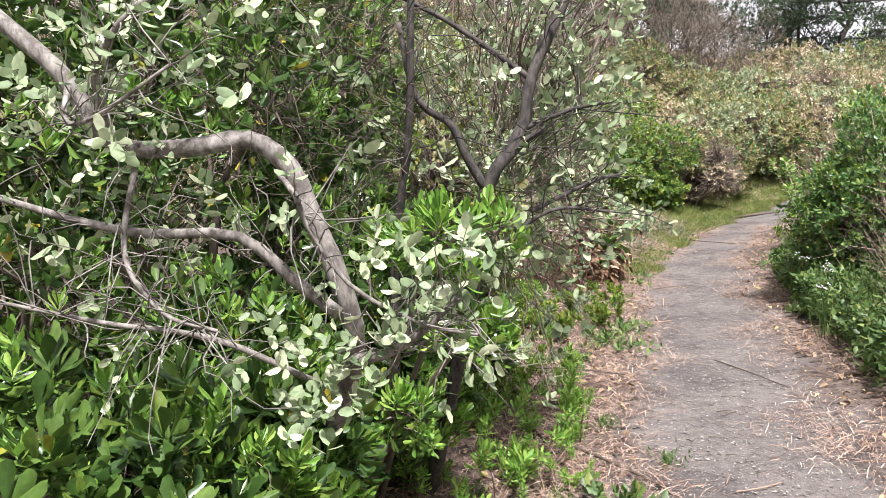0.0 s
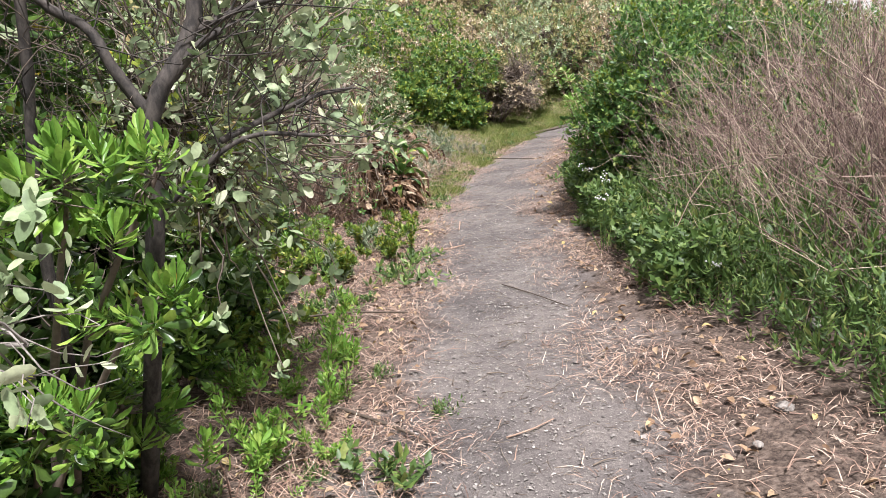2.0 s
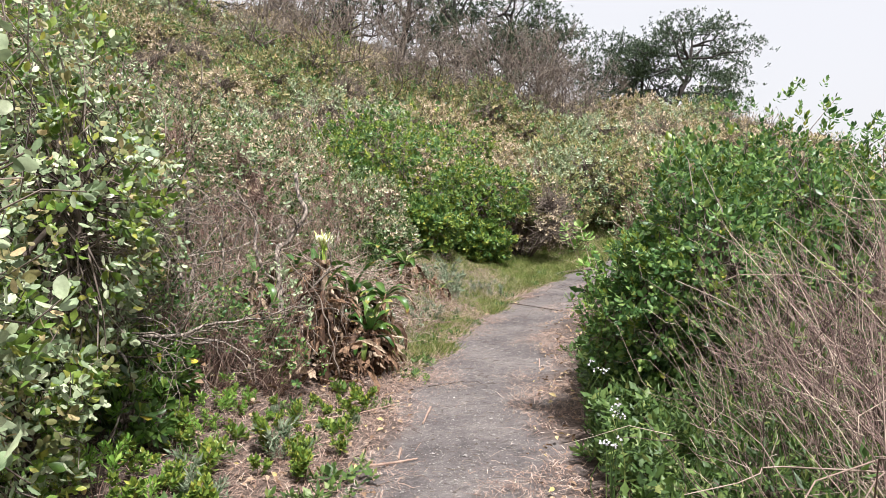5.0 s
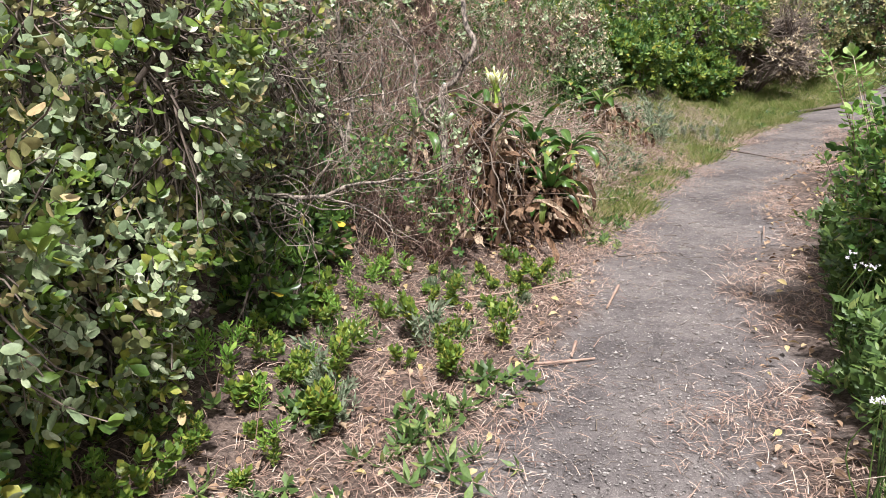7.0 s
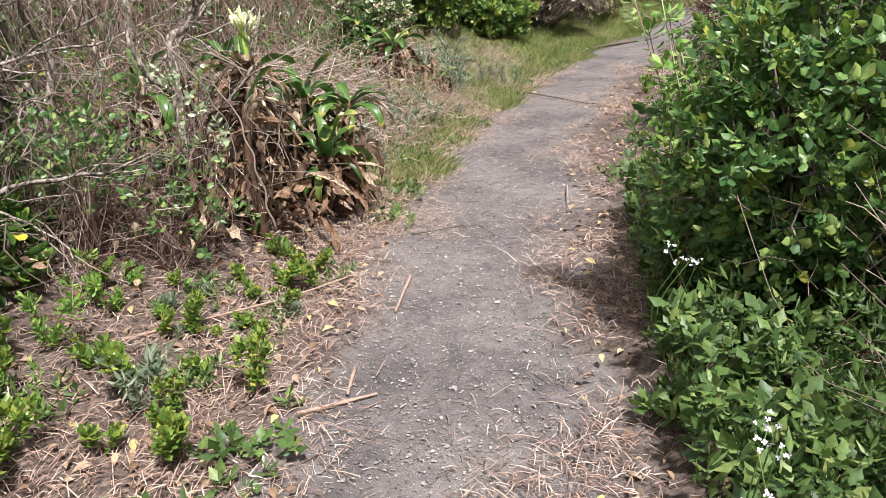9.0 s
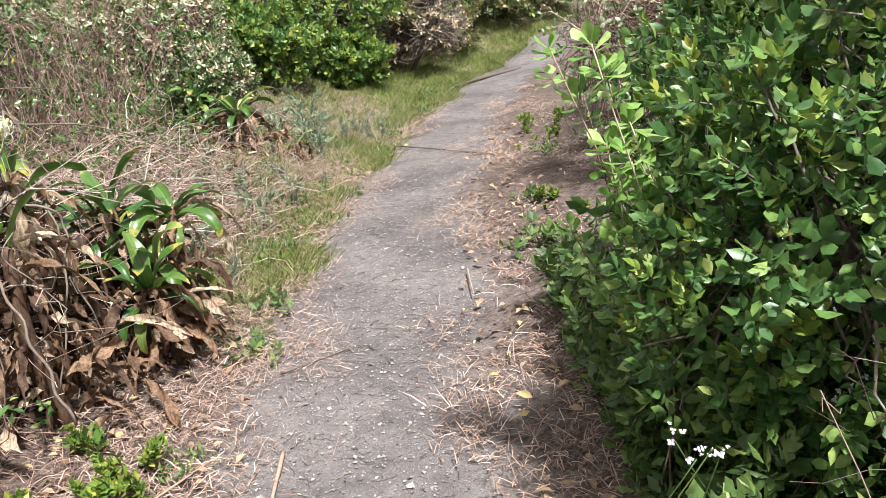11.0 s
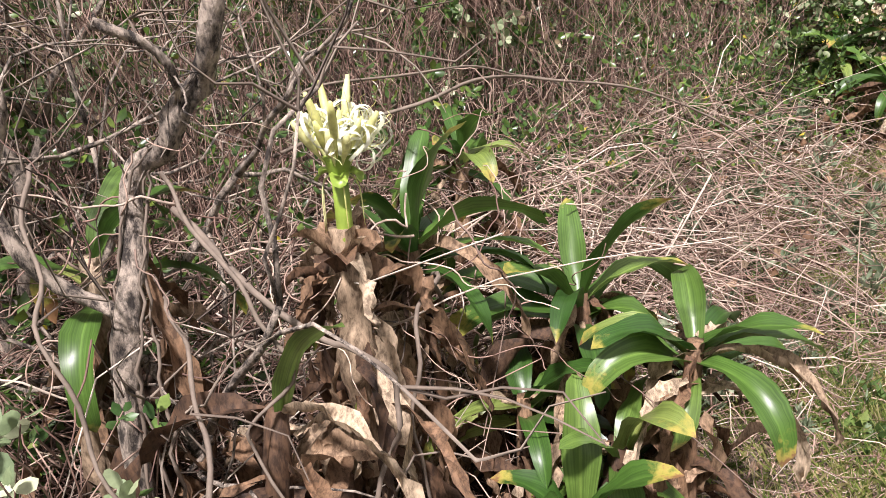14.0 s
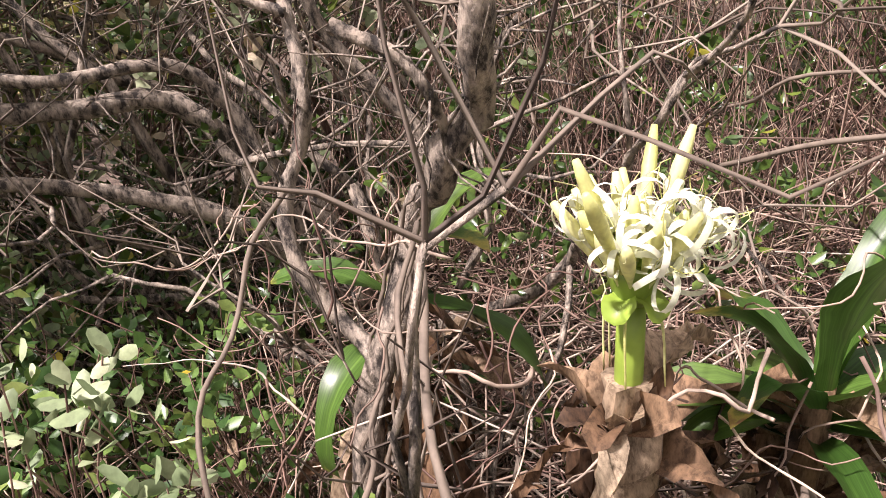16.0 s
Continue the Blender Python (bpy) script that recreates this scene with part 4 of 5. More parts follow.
leaning_tree()


def forked_tree():
    e = thing("forked_tree", ground_at(-1.1, 2.85), "dark-barked small tree forking among silvery leaves", "tree")
    wood = Heap()
    base = (-.78, 2.7, 1.1)
    tips, ways = [], []
    for ctrl, r in (([(-1.1, 2.85, -.1), (-.92, 2.74, .5), base, (-.75, 2.68, 1.3), (-.64, 2.76, 1.50), (-.62, 2.79, 1.68), (-.54, 2.86, 1.9), (-.4, 3.0, 2.3)], .030),
                    ([(-.75, 2.68, 1.28), (-.83, 2.66, 1.42), (-.88, 2.66, 1.52), (-1.0, 2.63, 1.62), (-1.1, 2.7, 1.9)], .018),
                    ([(-.64, 2.76, 1.50), (-.5, 2.82, 1.56), (-.37, 2.87, 1.59)], .011),
                    ([(-.7, 2.72, 1.38), (-.62, 2.74, 1.46), (-.56, 2.77, 1.5)], .016),
                    ([(-.62, 2.79, 1.68), (-.75, 2.75, 1.78), (-.92, 2.7, 1.9), (-1.1, 2.6, 2.0)], .012),
                    ([(-.8, 2.7, 1.0), (-.55, 2.76, 1.2), (-.34, 2.84, 1.2)], .009),
                    ([(-1.15, 2.7, .2), (-1.1, 2.62, 1.0), (-1.02, 2.6, 1.5), (-1.0, 2.6, 2.0)], .02),
                    ([(-.62, 2.8, 1.2), (-.45, 3.1, 1.3), (-.38, 3.35, 1.32)], .010)):
        l = limb(wood, ctrl, r, r * .6, 16, 8, .07)
        p, d = twigs_on(wood, l, 12, .4, .003)
        tips.append(p), ways.append(d)
    part("trunk", wood, DARKBARK, e)
    p, d = np.concatenate(tips), np.concatenate(ways)
    h = Heap()
    far = p[:, 1] > 2.72
    whorls(h, ROUND, p[far], d[far], 6, .05, .6, (25, 90), .08)
    n = 460
    q = np.array((-.68, 3.35, 1.65)) + rng.normal(size=(n, 3)) * (.22, .28, .42)
    q = q[q[:, 0] < -.32 - .1 * (q[:, 2] < 1.0)]
    whorls(h, ROUND, q, unit(rng.normal(size=(len(q), 3)) * .6 + np.array((.3, 0, .8))), 6, .05, .6, (25, 90), .05)
    part("foliage", h, SILVER, e)
    h = Heap()
    stalks(h, q, q * .6 + np.array((-.8, 3.0, 1.2)) * .4, .0022, .004, .12)
    part("branchwork", h, TWIG, e, kind="stuff")


forked_tree()


# ---- crinum lilies ----
def strap(heap, base, azim, rise, length, width, droop, wave=0.0, twist=0.0, keel=0.35, n=11, bow=1.5):
    """One strap leaf: a keeled band that rises from base and arches over."""
    u = np.linspace(0, 1, n)
    el = rise - droop * u ** bow
    stepl = length / (n - 1)
    d2 = np.array((math.cos(azim), math.sin(azim)))
    pts = [np.array(base, float)]
    for k in range(n - 1):
        pts.append(pts[-1] + stepl * np.array((d2[0] * math.cos(el[k]), d2[1] * math.cos(el[k]), math.sin(el[k]))))
    pts = np.array(pts)
    t = unit(np.gradient(pts, axis=0))
    side = np.array((-d2[1], d2[0], 0.0)) + 0 * t
    ang = twist * u
    nrm = np.cross(side, t)
    s2 = np.cos(ang)[:, None] * side + np.sin(ang)[:, None] * nrm
    n2 = np.cross(t, s2) * -1
    w = width * np.clip(np.minimum(.55 + u * 1.2, 1.0), 0, 1) * np.sqrt(np.clip(1 - u ** 3.5, 0, 1))
    rows = []
    for a in (-1, -.5, 0, .5, 1):
        lift = keel * abs(a) * (1 - .5 * u) + wave * np.sin(u * 11 + a * 2 + base[0] * 40) * abs(a)
        rows.append(pts + s2 * (a * .5 * w)[:, None] - n2 * (lift * .5 * w)[:, None])
    v = np.stack(rows, 1).reshape(-1, 3)
    q = [(i * 5 + j, i * 5 + j + 1, (i + 1) * 5 + j + 1, (i + 1) * 5 + j) for i in range(n - 1) for j in range(4)]
    heap.add(v, (), q)


def crinum(base, top, label, green, dry, size=1.0, name="crinum_lily", azims=None):
    """A lily: its leaning false stem wrapped in withered leaves, a rosette of strap leaves at the top."""
    e = thing(name, base, label, "plant", "crinum lilies")
    base, top = np.array(base, float), np.array(top, float)
    h = Heap()
    tube(h, spline([base - (0, 0, .05), (base + top) / 2 + rng.normal(size=3) * .02, top], 8), np.linspace(.045, .02, 8) * size, 9, .15)
    part("false_stem", h, DRYLEAF, e)
    for k in range(green):
        h = Heap()
        f = k / max(1, green - 1)
        az = (k * 2.399 + rng.normal() * .3) if azims is None else azims[k % len(azims)] + rng.normal() * .25
        strap(h, top + np.array((math.cos(az), math.sin(az), 0)) * .02 * size - (0, 0, .10 * f * size), az, math.radians(55 - 45 * f + rng.normal() * 12), rng.uniform(.20, .38) * size, rng.uniform(.055, .09) * size,
              math.radians(60 + 90 * f + rng.normal() * 20), .24, rng.normal() * .5, rng.uniform(.3, .75))
        blade = part("leaf", h, CRINUM, e)
        att = blade.data.color_attributes.new("blade", "FLOAT_COLOR", "POINT")
        u = np.repeat(np.linspace(0, 1, 11), 5)
        att.data.foreach_set("color", np.stack([u, np.tile(np.linspace(0, 1, 5), 11), 0 * u + rng.random(), 0 * u + 1], -1).astype(np.float32).ravel())
    for k in range(int(dry * 1.35)):
        h = Heap()
        az = rng.uniform(0, 6.28)
        zz = rng.uniform(.3, 1.0)
        b = base * (1 - zz) + top * zz + np.array((math.cos(az), math.sin(az), 0)) * .025 * size
        ln = min(rng.uniform(.16, .42) * size, (b[2] - base[2]) * 1.35 + .1)
        strap(h, b, az, math.radians(rng.uniform(-45, 55)), ln, rng.uniform(.018, .052) * size, math.radians(rng.uniform(90, 150)), rng.uniform(.5, 1.4), rng.normal() * 2.2, rng.uniform(.2, 1.8), 17, bow=.7)
        h.v[-1] = h.v[-1] + rng.normal(size=h.v[-1].shape) * .0035
        part("withered_leaf", h, DRYLEAF, e)
    return e


CL = "crinum lily with broad green strap leaves over withered brown ones"
g = lambda x, y: float(height(x, y))
crinum((-1.60, 8.16, g(-1.6, 8.16)), (-1.64, 8.19, .90), "flowering crinum lily wrapped in withered brown leaves", 0, 40, 1.0)
crinum((-1.70, 8.40, g(-1.70, 8.40)), (-1.79, 8.45, .80), CL, 16, 26, .95)
crinum((-1.42, 8.66, g(-1.4, 8.66)), (-1.56, 8.75, .63), CL, 15, 36, 1.0)
crinum((-2.1, 8.95, g(-2.1, 8.95)), (-2.22, 9.0, .82), CL, 9, 20, .85)
crinum((-2.1, 7.8, g(-2.1, 7.8)), (-2.08, 7.87, .86), CL, 6, 10, 1.0)
crinum((-1.25, 8.45, g(-1.25, 8.45)), (-1.30, 8.45, .34), "low crinum lily clump of mostly withered drooping leaves", 11, 40, .9)
crinum((-1.5, 7.95, g(-1.5, 7.95)), (-1.54, 7.97, .72), "leafless crinum stem hung with withered leaves", 1, 22, .9)
crinum((-1.95, 12.1, g(-1.95, 12.1)), (-2.0, 12.15, .58), CL, 13, 20, 1.15)
crinum((-2.4, 12.4, g(-2.4, 12.4)), (-2.45, 12.4, .72), CL, 11, 12, 1.15)
crinum((-1.45, 12.1, g(-1.45, 12.1)), (-1.47, 12.1, .22), "low crinum lily clump of mostly withered drooping leaves", 2, 14, .7)


crinum((-1.52, 8.52, g(-1.52, 8.52)), (-1.55, 8.55, .45), CL, 9, 14, .85)
crinum((-1.25, 8.75, g(-1.25, 8.75)), (-1.28, 8.79, .60), CL, 11, 26, .9)
crinum((-1.3, 8.55, g(-1.3, 8.55)), (-1.32, 8.59, .42), CL, 9, 20, .85)


def withered_heap(x0, x1, y0, y1, n, top):
    e = thing("withered_leaf_heap", ground_at((x0 + x1) / 2, (y0 + y1) / 2), "heap of limp withered strap leaves round the lilies", "dead leaves", "withered heaps")
    for k in range(n):
        h = Heap()
        x, y = rng.uniform(x0, x1), rng.uniform(y0, y1)
        strap(h, (x, y, g(x, y) + rng.uniform(.02, top)), rng.uniform(0, 6.28), math.radians(rng.uniform(-20, 50)), rng.uniform(.14, .36), rng.uniform(.016, .052), math.radians(rng.uniform(50, 130)), rng.uniform(.4, 1.4), rng.normal() * 3, rng.uniform(.2, 1.6), 15, bow=1.0)
        h.v[-1] = h.v[-1] + rng.normal(size=h.v[-1].shape) * .003
        low = g(x, y) - .01
        h.v[-1][:, 2] = np.maximum(h.v[-1][:, 2], low)
        part("withered_leaf", h, DRYLEAF, e)


withered_heap(-1.75, -1.2, 7.9, 8.9, 120, .38)
withered_heap(-1.9, -1.5, 7.6, 8.2, 50, .5)
withered_heap(-2.2, -1.6, 11.95, 12.6, 40, .25)


def crinum_flower():
    sheath = thing("withered_sheath", (-1.61, 8.17, .7), "papery withered sheath leaves wrapped round the flower stalk", "leaf")
    for k in range(9):
        h, az = Heap(), k * 2.399
        strap(h, np.array((-1.616, 8.176, .81 + .05 * rng.random())) + np.array((math.cos(az), math.sin(az), 0)) * .016, az, math.radians(rng.uniform(70, 95)), rng.uniform(.09, .16), rng.uniform(.035, .055), math.radians(rng.uniform(10, 150)), .5, rng.normal() * 1.2, 1.2, 11, bow=2.5)
        part("withered_leaf", h, DRYLEAF, sheath)
    h = Heap()
    line = spline([(-1.60, 8.16, .45), (-1.606, 8.171, .75), (-1.626, 8.184, .945)], 22)
    tube(h, line, .03 + .007 * np.sin(np.arange(22) * .9) - .007 * (np.arange(22) > 19), 12, .16)
    part("wrapped_leaf", h, DRYLEAF, sheath)
    e = thing("crinum_flower", (-1.58, 8.15, .5), "white crinum umbel with curled petals on a thick green stalk", "flower")
    h = Heap()
    head = np.array((-1.632, 8.19, 1.043))
    limb(h, [(-1.60, 8.16, .5), (-1.605, 8.17, .75), head], .0165, .0145, 10, 12, .0)
    part("stalk", h, SCAPE, e, "thick smooth bright green flower stalk")
    h = Heap()
    limb(h, [head - (0, 0, .012), head + (0, 0, .004), head + (0, 0, .03)], .015, .026, 6, 14, 0)
    part("receptacle", h, SCAPE, e)
    for az in (-2.4, .5, -.6):
        h = Heap()
        strap(h, head + np.array((math.cos(az), math.sin(az), 0)) * .012, az, math.radians(-5), .036, .034, math.radians(80), .2, .2, .6, 9)
        part("bract", h, SCAPE, e, "pale green drooping bract")
    for k in range(20):
        az, tilt = k * 2.399, radians(8 + 26 * (k / 20) ** .5 + rng.normal() * 4)
        d = np.array((math.cos(az) * math.sin(tilt), math.sin(az) * math.sin(tilt), math.cos(tilt)))
        b = head + np.array((math.cos(az), math.sin(az), 0)) * .012 * (k / 15)
        ln = rng.uniform(.085, .125) + (.06 if k in (2, 5, 9, 14) else 0)
        h = Heap()
        u = np.linspace(0, 1, 9)
        tube(h, b + d * (u * ln)[:, None], .0018 + .0075 * np.clip((u - .3) * 2.2, 0, 1) * np.sqrt(np.clip(1.02 - u, 0, 1)) * 1.6, 7)
        part("bud", h, BUD, e)
    for k in range(15):
        az, tilt = k * 2.399 + .7, radians(14 + 40 * rng.random())
        if k < 8:
            az = 1.2 + rng.normal() * .6
        d = np.array((math.cos(az) * math.sin(tilt), math.sin(az) * math.sin(tilt), math.cos(tilt)))
        c = head + d * rng.uniform(.045, .09)
        fl = Heap()
        tube(fl, [head + d * .01, (head + c) / 2, c], (.003, .0025, .003), 6)
        tubeob = part("flower", fl, SCAPE, e)
        a1 = unit(np.cross(d, (0.2, .1, .97)))
        b1 = np.cross(d, a1)
        for j in range(6):
            ang = j * 1.047 + rng.normal() * .15
            o = math.cos(ang) * a1 + math.sin(ang) * b1
            R = rng.uniform(.014, .022)
            th = np.linspace(0, rng.uniform(4.6, 6.4), 13)
            pts = c + d * (R * np.sin(th) + .012 * np.minimum(th, 1))[:, None] + o * (R * (1 - np.cos(th)))[:, None]
            w = np.cross(o, d)
            hw = .0034 * np.sqrt(np.clip(1.05 - (th / th[-1]) ** 3, 0, 1))
            pv = np.stack([pts - w * hw[:, None], pts + d * .0008, pts + w * hw[:, None]], 1).reshape(-1, 3)
            h = Heap()
            h.add(pv, (), [(i * 3 + m, i * 3 + m + 1, i * 3 + m + 4, i * 3 + m + 3) for i in range(12) for m in range(2)])
            ob = part("petal", h, PETAL, e, "white petal curled back on itself")
        st = Heap()
        n = 3
        s0 = np.repeat(c[None], n, 0)
        stalks(st, s0, s0 + unit(d + rng.normal(size=(n, 3)) * .5) * .055, .0008, .0006, .2, 5)
        part("stamen", st, BUD, e, kind="stuff")
    for az, z0 in ((-2.5, 0), (-2.2, 0), (.9, .01), (-.4, 0)):
        h = Heap()
        limb(h, [head, head + np.array((math.cos(az) * .03, math.sin(az) * .03, -.02)), head + np.array((math.cos(az) * .035, math.sin(az) * .035, -.11 + z0))], .0022, .001, 8, 5, 0)
        part("faded_petal", h, BUD, e)


crinum_flower()


# ---- weathered trunks and vines by the lilies ----
def old_trunks():
    e = thing("weathered_shrub", ground_at(-1.72, 7.9), "gnarled weathered shrub stems, mostly leafless, wrapped in vines", "shrub")
    for ctrl, r in (([(-1.78, 7.76, .0), (-1.82, 7.80, .5), (-1.856, 7.841, .754), (-1.89, 7.9, .9), (-1.924, 7.943, 1.04), (-1.86, 7.985, 1.09), (-1.829, 8.007, 1.151), (-1.81, 8.05, 1.2), (-1.761, 8.056, 1.268), (-1.74, 8.07, 1.36), (-1.80, 8.06, 1.47), (-1.84, 8.1, 1.65)], .025),
                    ([(-1.9, 7.86, .80), (-1.963, 7.78, .87), (-1.97, 7.74, .944), (-2.0, 7.73, 1.04), (-2.03, 7.765, 1.12), (-2.022, 7.786, 1.191), (-2.05, 7.78, 1.29), (-2.09, 7.76, 1.36), (-2.15, 7.7, 1.5)], .014),
                    ([(-1.80, 7.898, 1.309), (-1.788, 7.968, 1.271), (-1.79, 8.0, 1.22), (-1.83, 8.01, 1.15)], .009),
                    ([(-2.04, 7.78, 1.31), (-2.03, 7.70, 1.345), (-2.0, 7.60, 1.375), (-1.99, 7.4, 1.43)], .008)):
        h = Heap()
        l = limb(h, ctrl, r, r * .62, 44, 11, .13)
        twigs_on(h, l, 16, .22, .0022)
        part("stem", h, OLDBARK, e)
    for k in range(16):
        h, az, z = Heap(), rng.uniform(0, 6.28), rng.uniform(.35, .92)
        strap(h, (-1.77 - .16 * z + math.cos(az) * .03, 7.74 + .18 * z + math.sin(az) * .03, z), az, math.radians(rng.uniform(-80, -20)), min(z, rng.uniform(.2, .4)), rng.uniform(.025, .05), math.radians(rng.uniform(10, 50)), rng.uniform(.4, 1.2), rng.normal() * 1.5, rng.uniform(.3, 1.4), 15, bow=1.0)
        h.v[-1] = h.v[-1] + rng.normal(size=h.v[-1].shape) * .003
        part("withered_leaf", h, DRYLEAF, e, "brown withered leaf caught on the stem")
    for k in range(3):
        h = Heap()
        u = np.linspace(0, 1, 40)
        ph, rr = rng.uniform(0, 6.28), rng.uniform(.03, .06)
        core = spline([(-1.70, 7.8, .1), (-1.76, 7.82, .5), (-1.83, 7.86, .8), (-1.89, 7.94, 1.02), (-1.85, 7.98, 1.12)], 40)
        off = np.stack([np.cos(u * 3.3 + ph), np.sin(u * 4 + ph), 0 * u], -1) * (rr * (1.1 - u))[:, None]
        tube(h, core + off + rng.normal(size=(40, 3)) * .004, np.linspace(.0042, .002, 40), 6, .15)
        part("vine", h, TWIG, e)


old_trunks()


def pale_vine(ctrl, r):
    h = Heap()
    c = spline(ctrl, 34)
    c = c + .008 * np.stack([np.sin(np.arange(34) * 1.1), np.cos(np.arange(34) * .9), np.sin(np.arange(34) * .7)], -1)
    tube(h, c, np.linspace(r, r * .6, 34), 7, .12)
    tagged(part("pale_vine", h, TWIG), "bare pale woody vine looped over withered leaves", "vine", "pale vines")


for ctrl, r in (([(-1.8, 7.95, 1.0), (-1.5, 8.0, .88), (-1.42, 8.06, .83), (-1.38, 8.1, .74), (-1.4, 8.06, .6), (-1.42, 8.0, .4), (-1.45, 7.9, .15)], .006),
                ([(-1.82, 7.95, 1.06), (-1.6, 7.95, .95), (-1.5, 7.98, .8), (-1.52, 7.9, .7), (-1.44, 7.95, .55), (-1.46, 8.0, .2)], .004),
                ([(-1.69, 8.44, .66), (-1.58, 8.34, .82), (-1.5, 8.22, .7), (-1.48, 8.2, .5), (-1.42, 8.2, .3), (-1.4, 8.16, .1)], .005),
                ([(-1.3, 7.7, .12), (-1.4, 7.75, .45), (-1.55, 7.85, .72), (-1.74, 7.9, .88)], .006),
                ([(-1.88, 7.77, 1.1), (-1.65, 7.7, .9), (-1.5, 7.72, .6), (-1.52, 7.7, .2)], .004),
                ([(-2.5, 8.5, .85), (-2.2, 8.9, 1.0), (-2.3, 9.5, .95), (-2.0, 10.2, .7), (-1.5, 10.6, .15)], .006),
                ([(-3.0, 8.6, .8), (-2.5, 8.7, 1.02), (-2.4, 9.3, 1.0), (-2.6, 10, .8)], .005)):
    pale_vine(ctrl, r)


def curling_vines():
    """Thin dry vines that wander over the trunks and the withered leaves."""
    for mat, n, r, label in ((REDTWIG, 150, (.0012, .0024), "thin reddish dry vines looped over the lilies"), (PALESTEM, 45, (.0018, .0036), "pale woody runners looped over withered leaves")):
        h = Heap()
        for _ in range(n):
            y = rng.uniform(7.5, 8.95)
            p = np.array((-1.56 - .3 * max(0, min(1, 8.5 - y)) - rng.gamma(2, .13), y, rng.uniform(.35, 1.0)))
            d, pts = unit(rng.normal(size=3) + (.1, 0, -.3)), []
            for _ in range(int(rng.integers(9, 18))):
                pts.append(p)
                d = unit(d + rng.normal(size=3) * .42 + (0, 0, -.08))
                p = p + d * .035
                p[2] = max(p[2], g(p[0], p[1]) + .01)
            line = spline(pts, len(pts) * 2)
            tube(h, line, np.linspace(rng.uniform(*r), .001, len(line)), 4, .1)
        tagged(part("curling_vines", h, mat), label, "vines", kind="stuff")


curling_vines()


def grey_limbs():
    """Thick weathered limbs arching low behind the gnarled stems."""
    e = thing("arching_shrub", ground_at(-2.7, 7.68), "old shrub with thick arching grey limbs and bare twigs", "shrub")
    for ctrl, r in (([(-2.72, 7.68, .2), (-2.70, 7.60, .68), (-2.69, 7.51, .84), (-2.66, 7.41, .98), (-2.60, 7.28, 1.11), (-2.48, 7.13, 1.13), (-2.34, 6.97, 1.17), (-2.2, 6.7, 1.2)], .034),
                    ([(-2.69, 7.55, .6), (-2.65, 7.48, .9), (-2.64, 7.43, 1.05), (-2.60, 7.37, 1.16), (-2.53, 7.29, 1.2), (-2.40, 7.12, 1.21), (-2.3, 6.9, 1.3)], .022),
                    ([(-2.70, 7.75, .3), (-2.62, 7.86, .83), (-2.62, 7.87, .95), (-2.61, 7.80, 1.06), (-2.58, 7.71, 1.19), (-2.55, 7.67, 1.31), (-2.5, 7.6, 1.55)], .021),
                    ([(-2.68, 7.6, .5), (-2.51, 7.42, .82), (-2.43, 7.26, .93), (-2.34, 7.14, 1.0), (-2.23, 7.03, 1.05), (-2.1, 6.8, 1.05)], .024),
                    ([(-2.74, 7.5, .6), (-2.78, 7.25, 1.05), (-2.70, 7.12, 1.16), (-2.63, 7.07, 1.23), (-2.54, 6.97, 1.3), (-2.4, 6.8, 1.4)], .018)):
        h = Heap()
        line = limb(h, ctrl, r, r * .55, 34, 9, .1)
        twigs_on(h, line, 14, .3, .003)
        part("limb", h, OLDBARK, e)


def grey_thicket():
    for x, y, tall in ((-2.75, 7.15, 1.5), (-2.9, 6.6, 1.7), (-3.1, 7.6, 1.6), (-2.6, 7.75, 1.3)):
        gz = g(x, y)
        e = thing("grey_thicket", (x, y, gz), "thick arching grey-brown stems of a leafless shrub", "shrub", "grey thicket")
        tips = []
        for k in range(4):
            h = Heap()
            grow(h, np.array((x + rng.normal() * .1, y + rng.normal() * .1, gz - .05)), unit(np.array((.4 + rng.normal() * .4, rng.normal() * .7, .9))), tall * .5, .028, 3, tips, .5, 3, .05)
            part("branchwork", h, OLDBARK, e, kind="stuff")
        t, d = np.array([q for q, _ in tips]), np.array([w for _, w in tips])
        h = Heap()
        stalks(h, np.repeat(t, 3, 0), np.repeat(t, 3, 0) + unit(np.repeat(d, 3, 0) + rng.normal(size=(len(t) * 3, 3)) * .6) * .25, .003, .0012, .2)
        part("twig_mass", h, TWIG, e, kind="stuff")


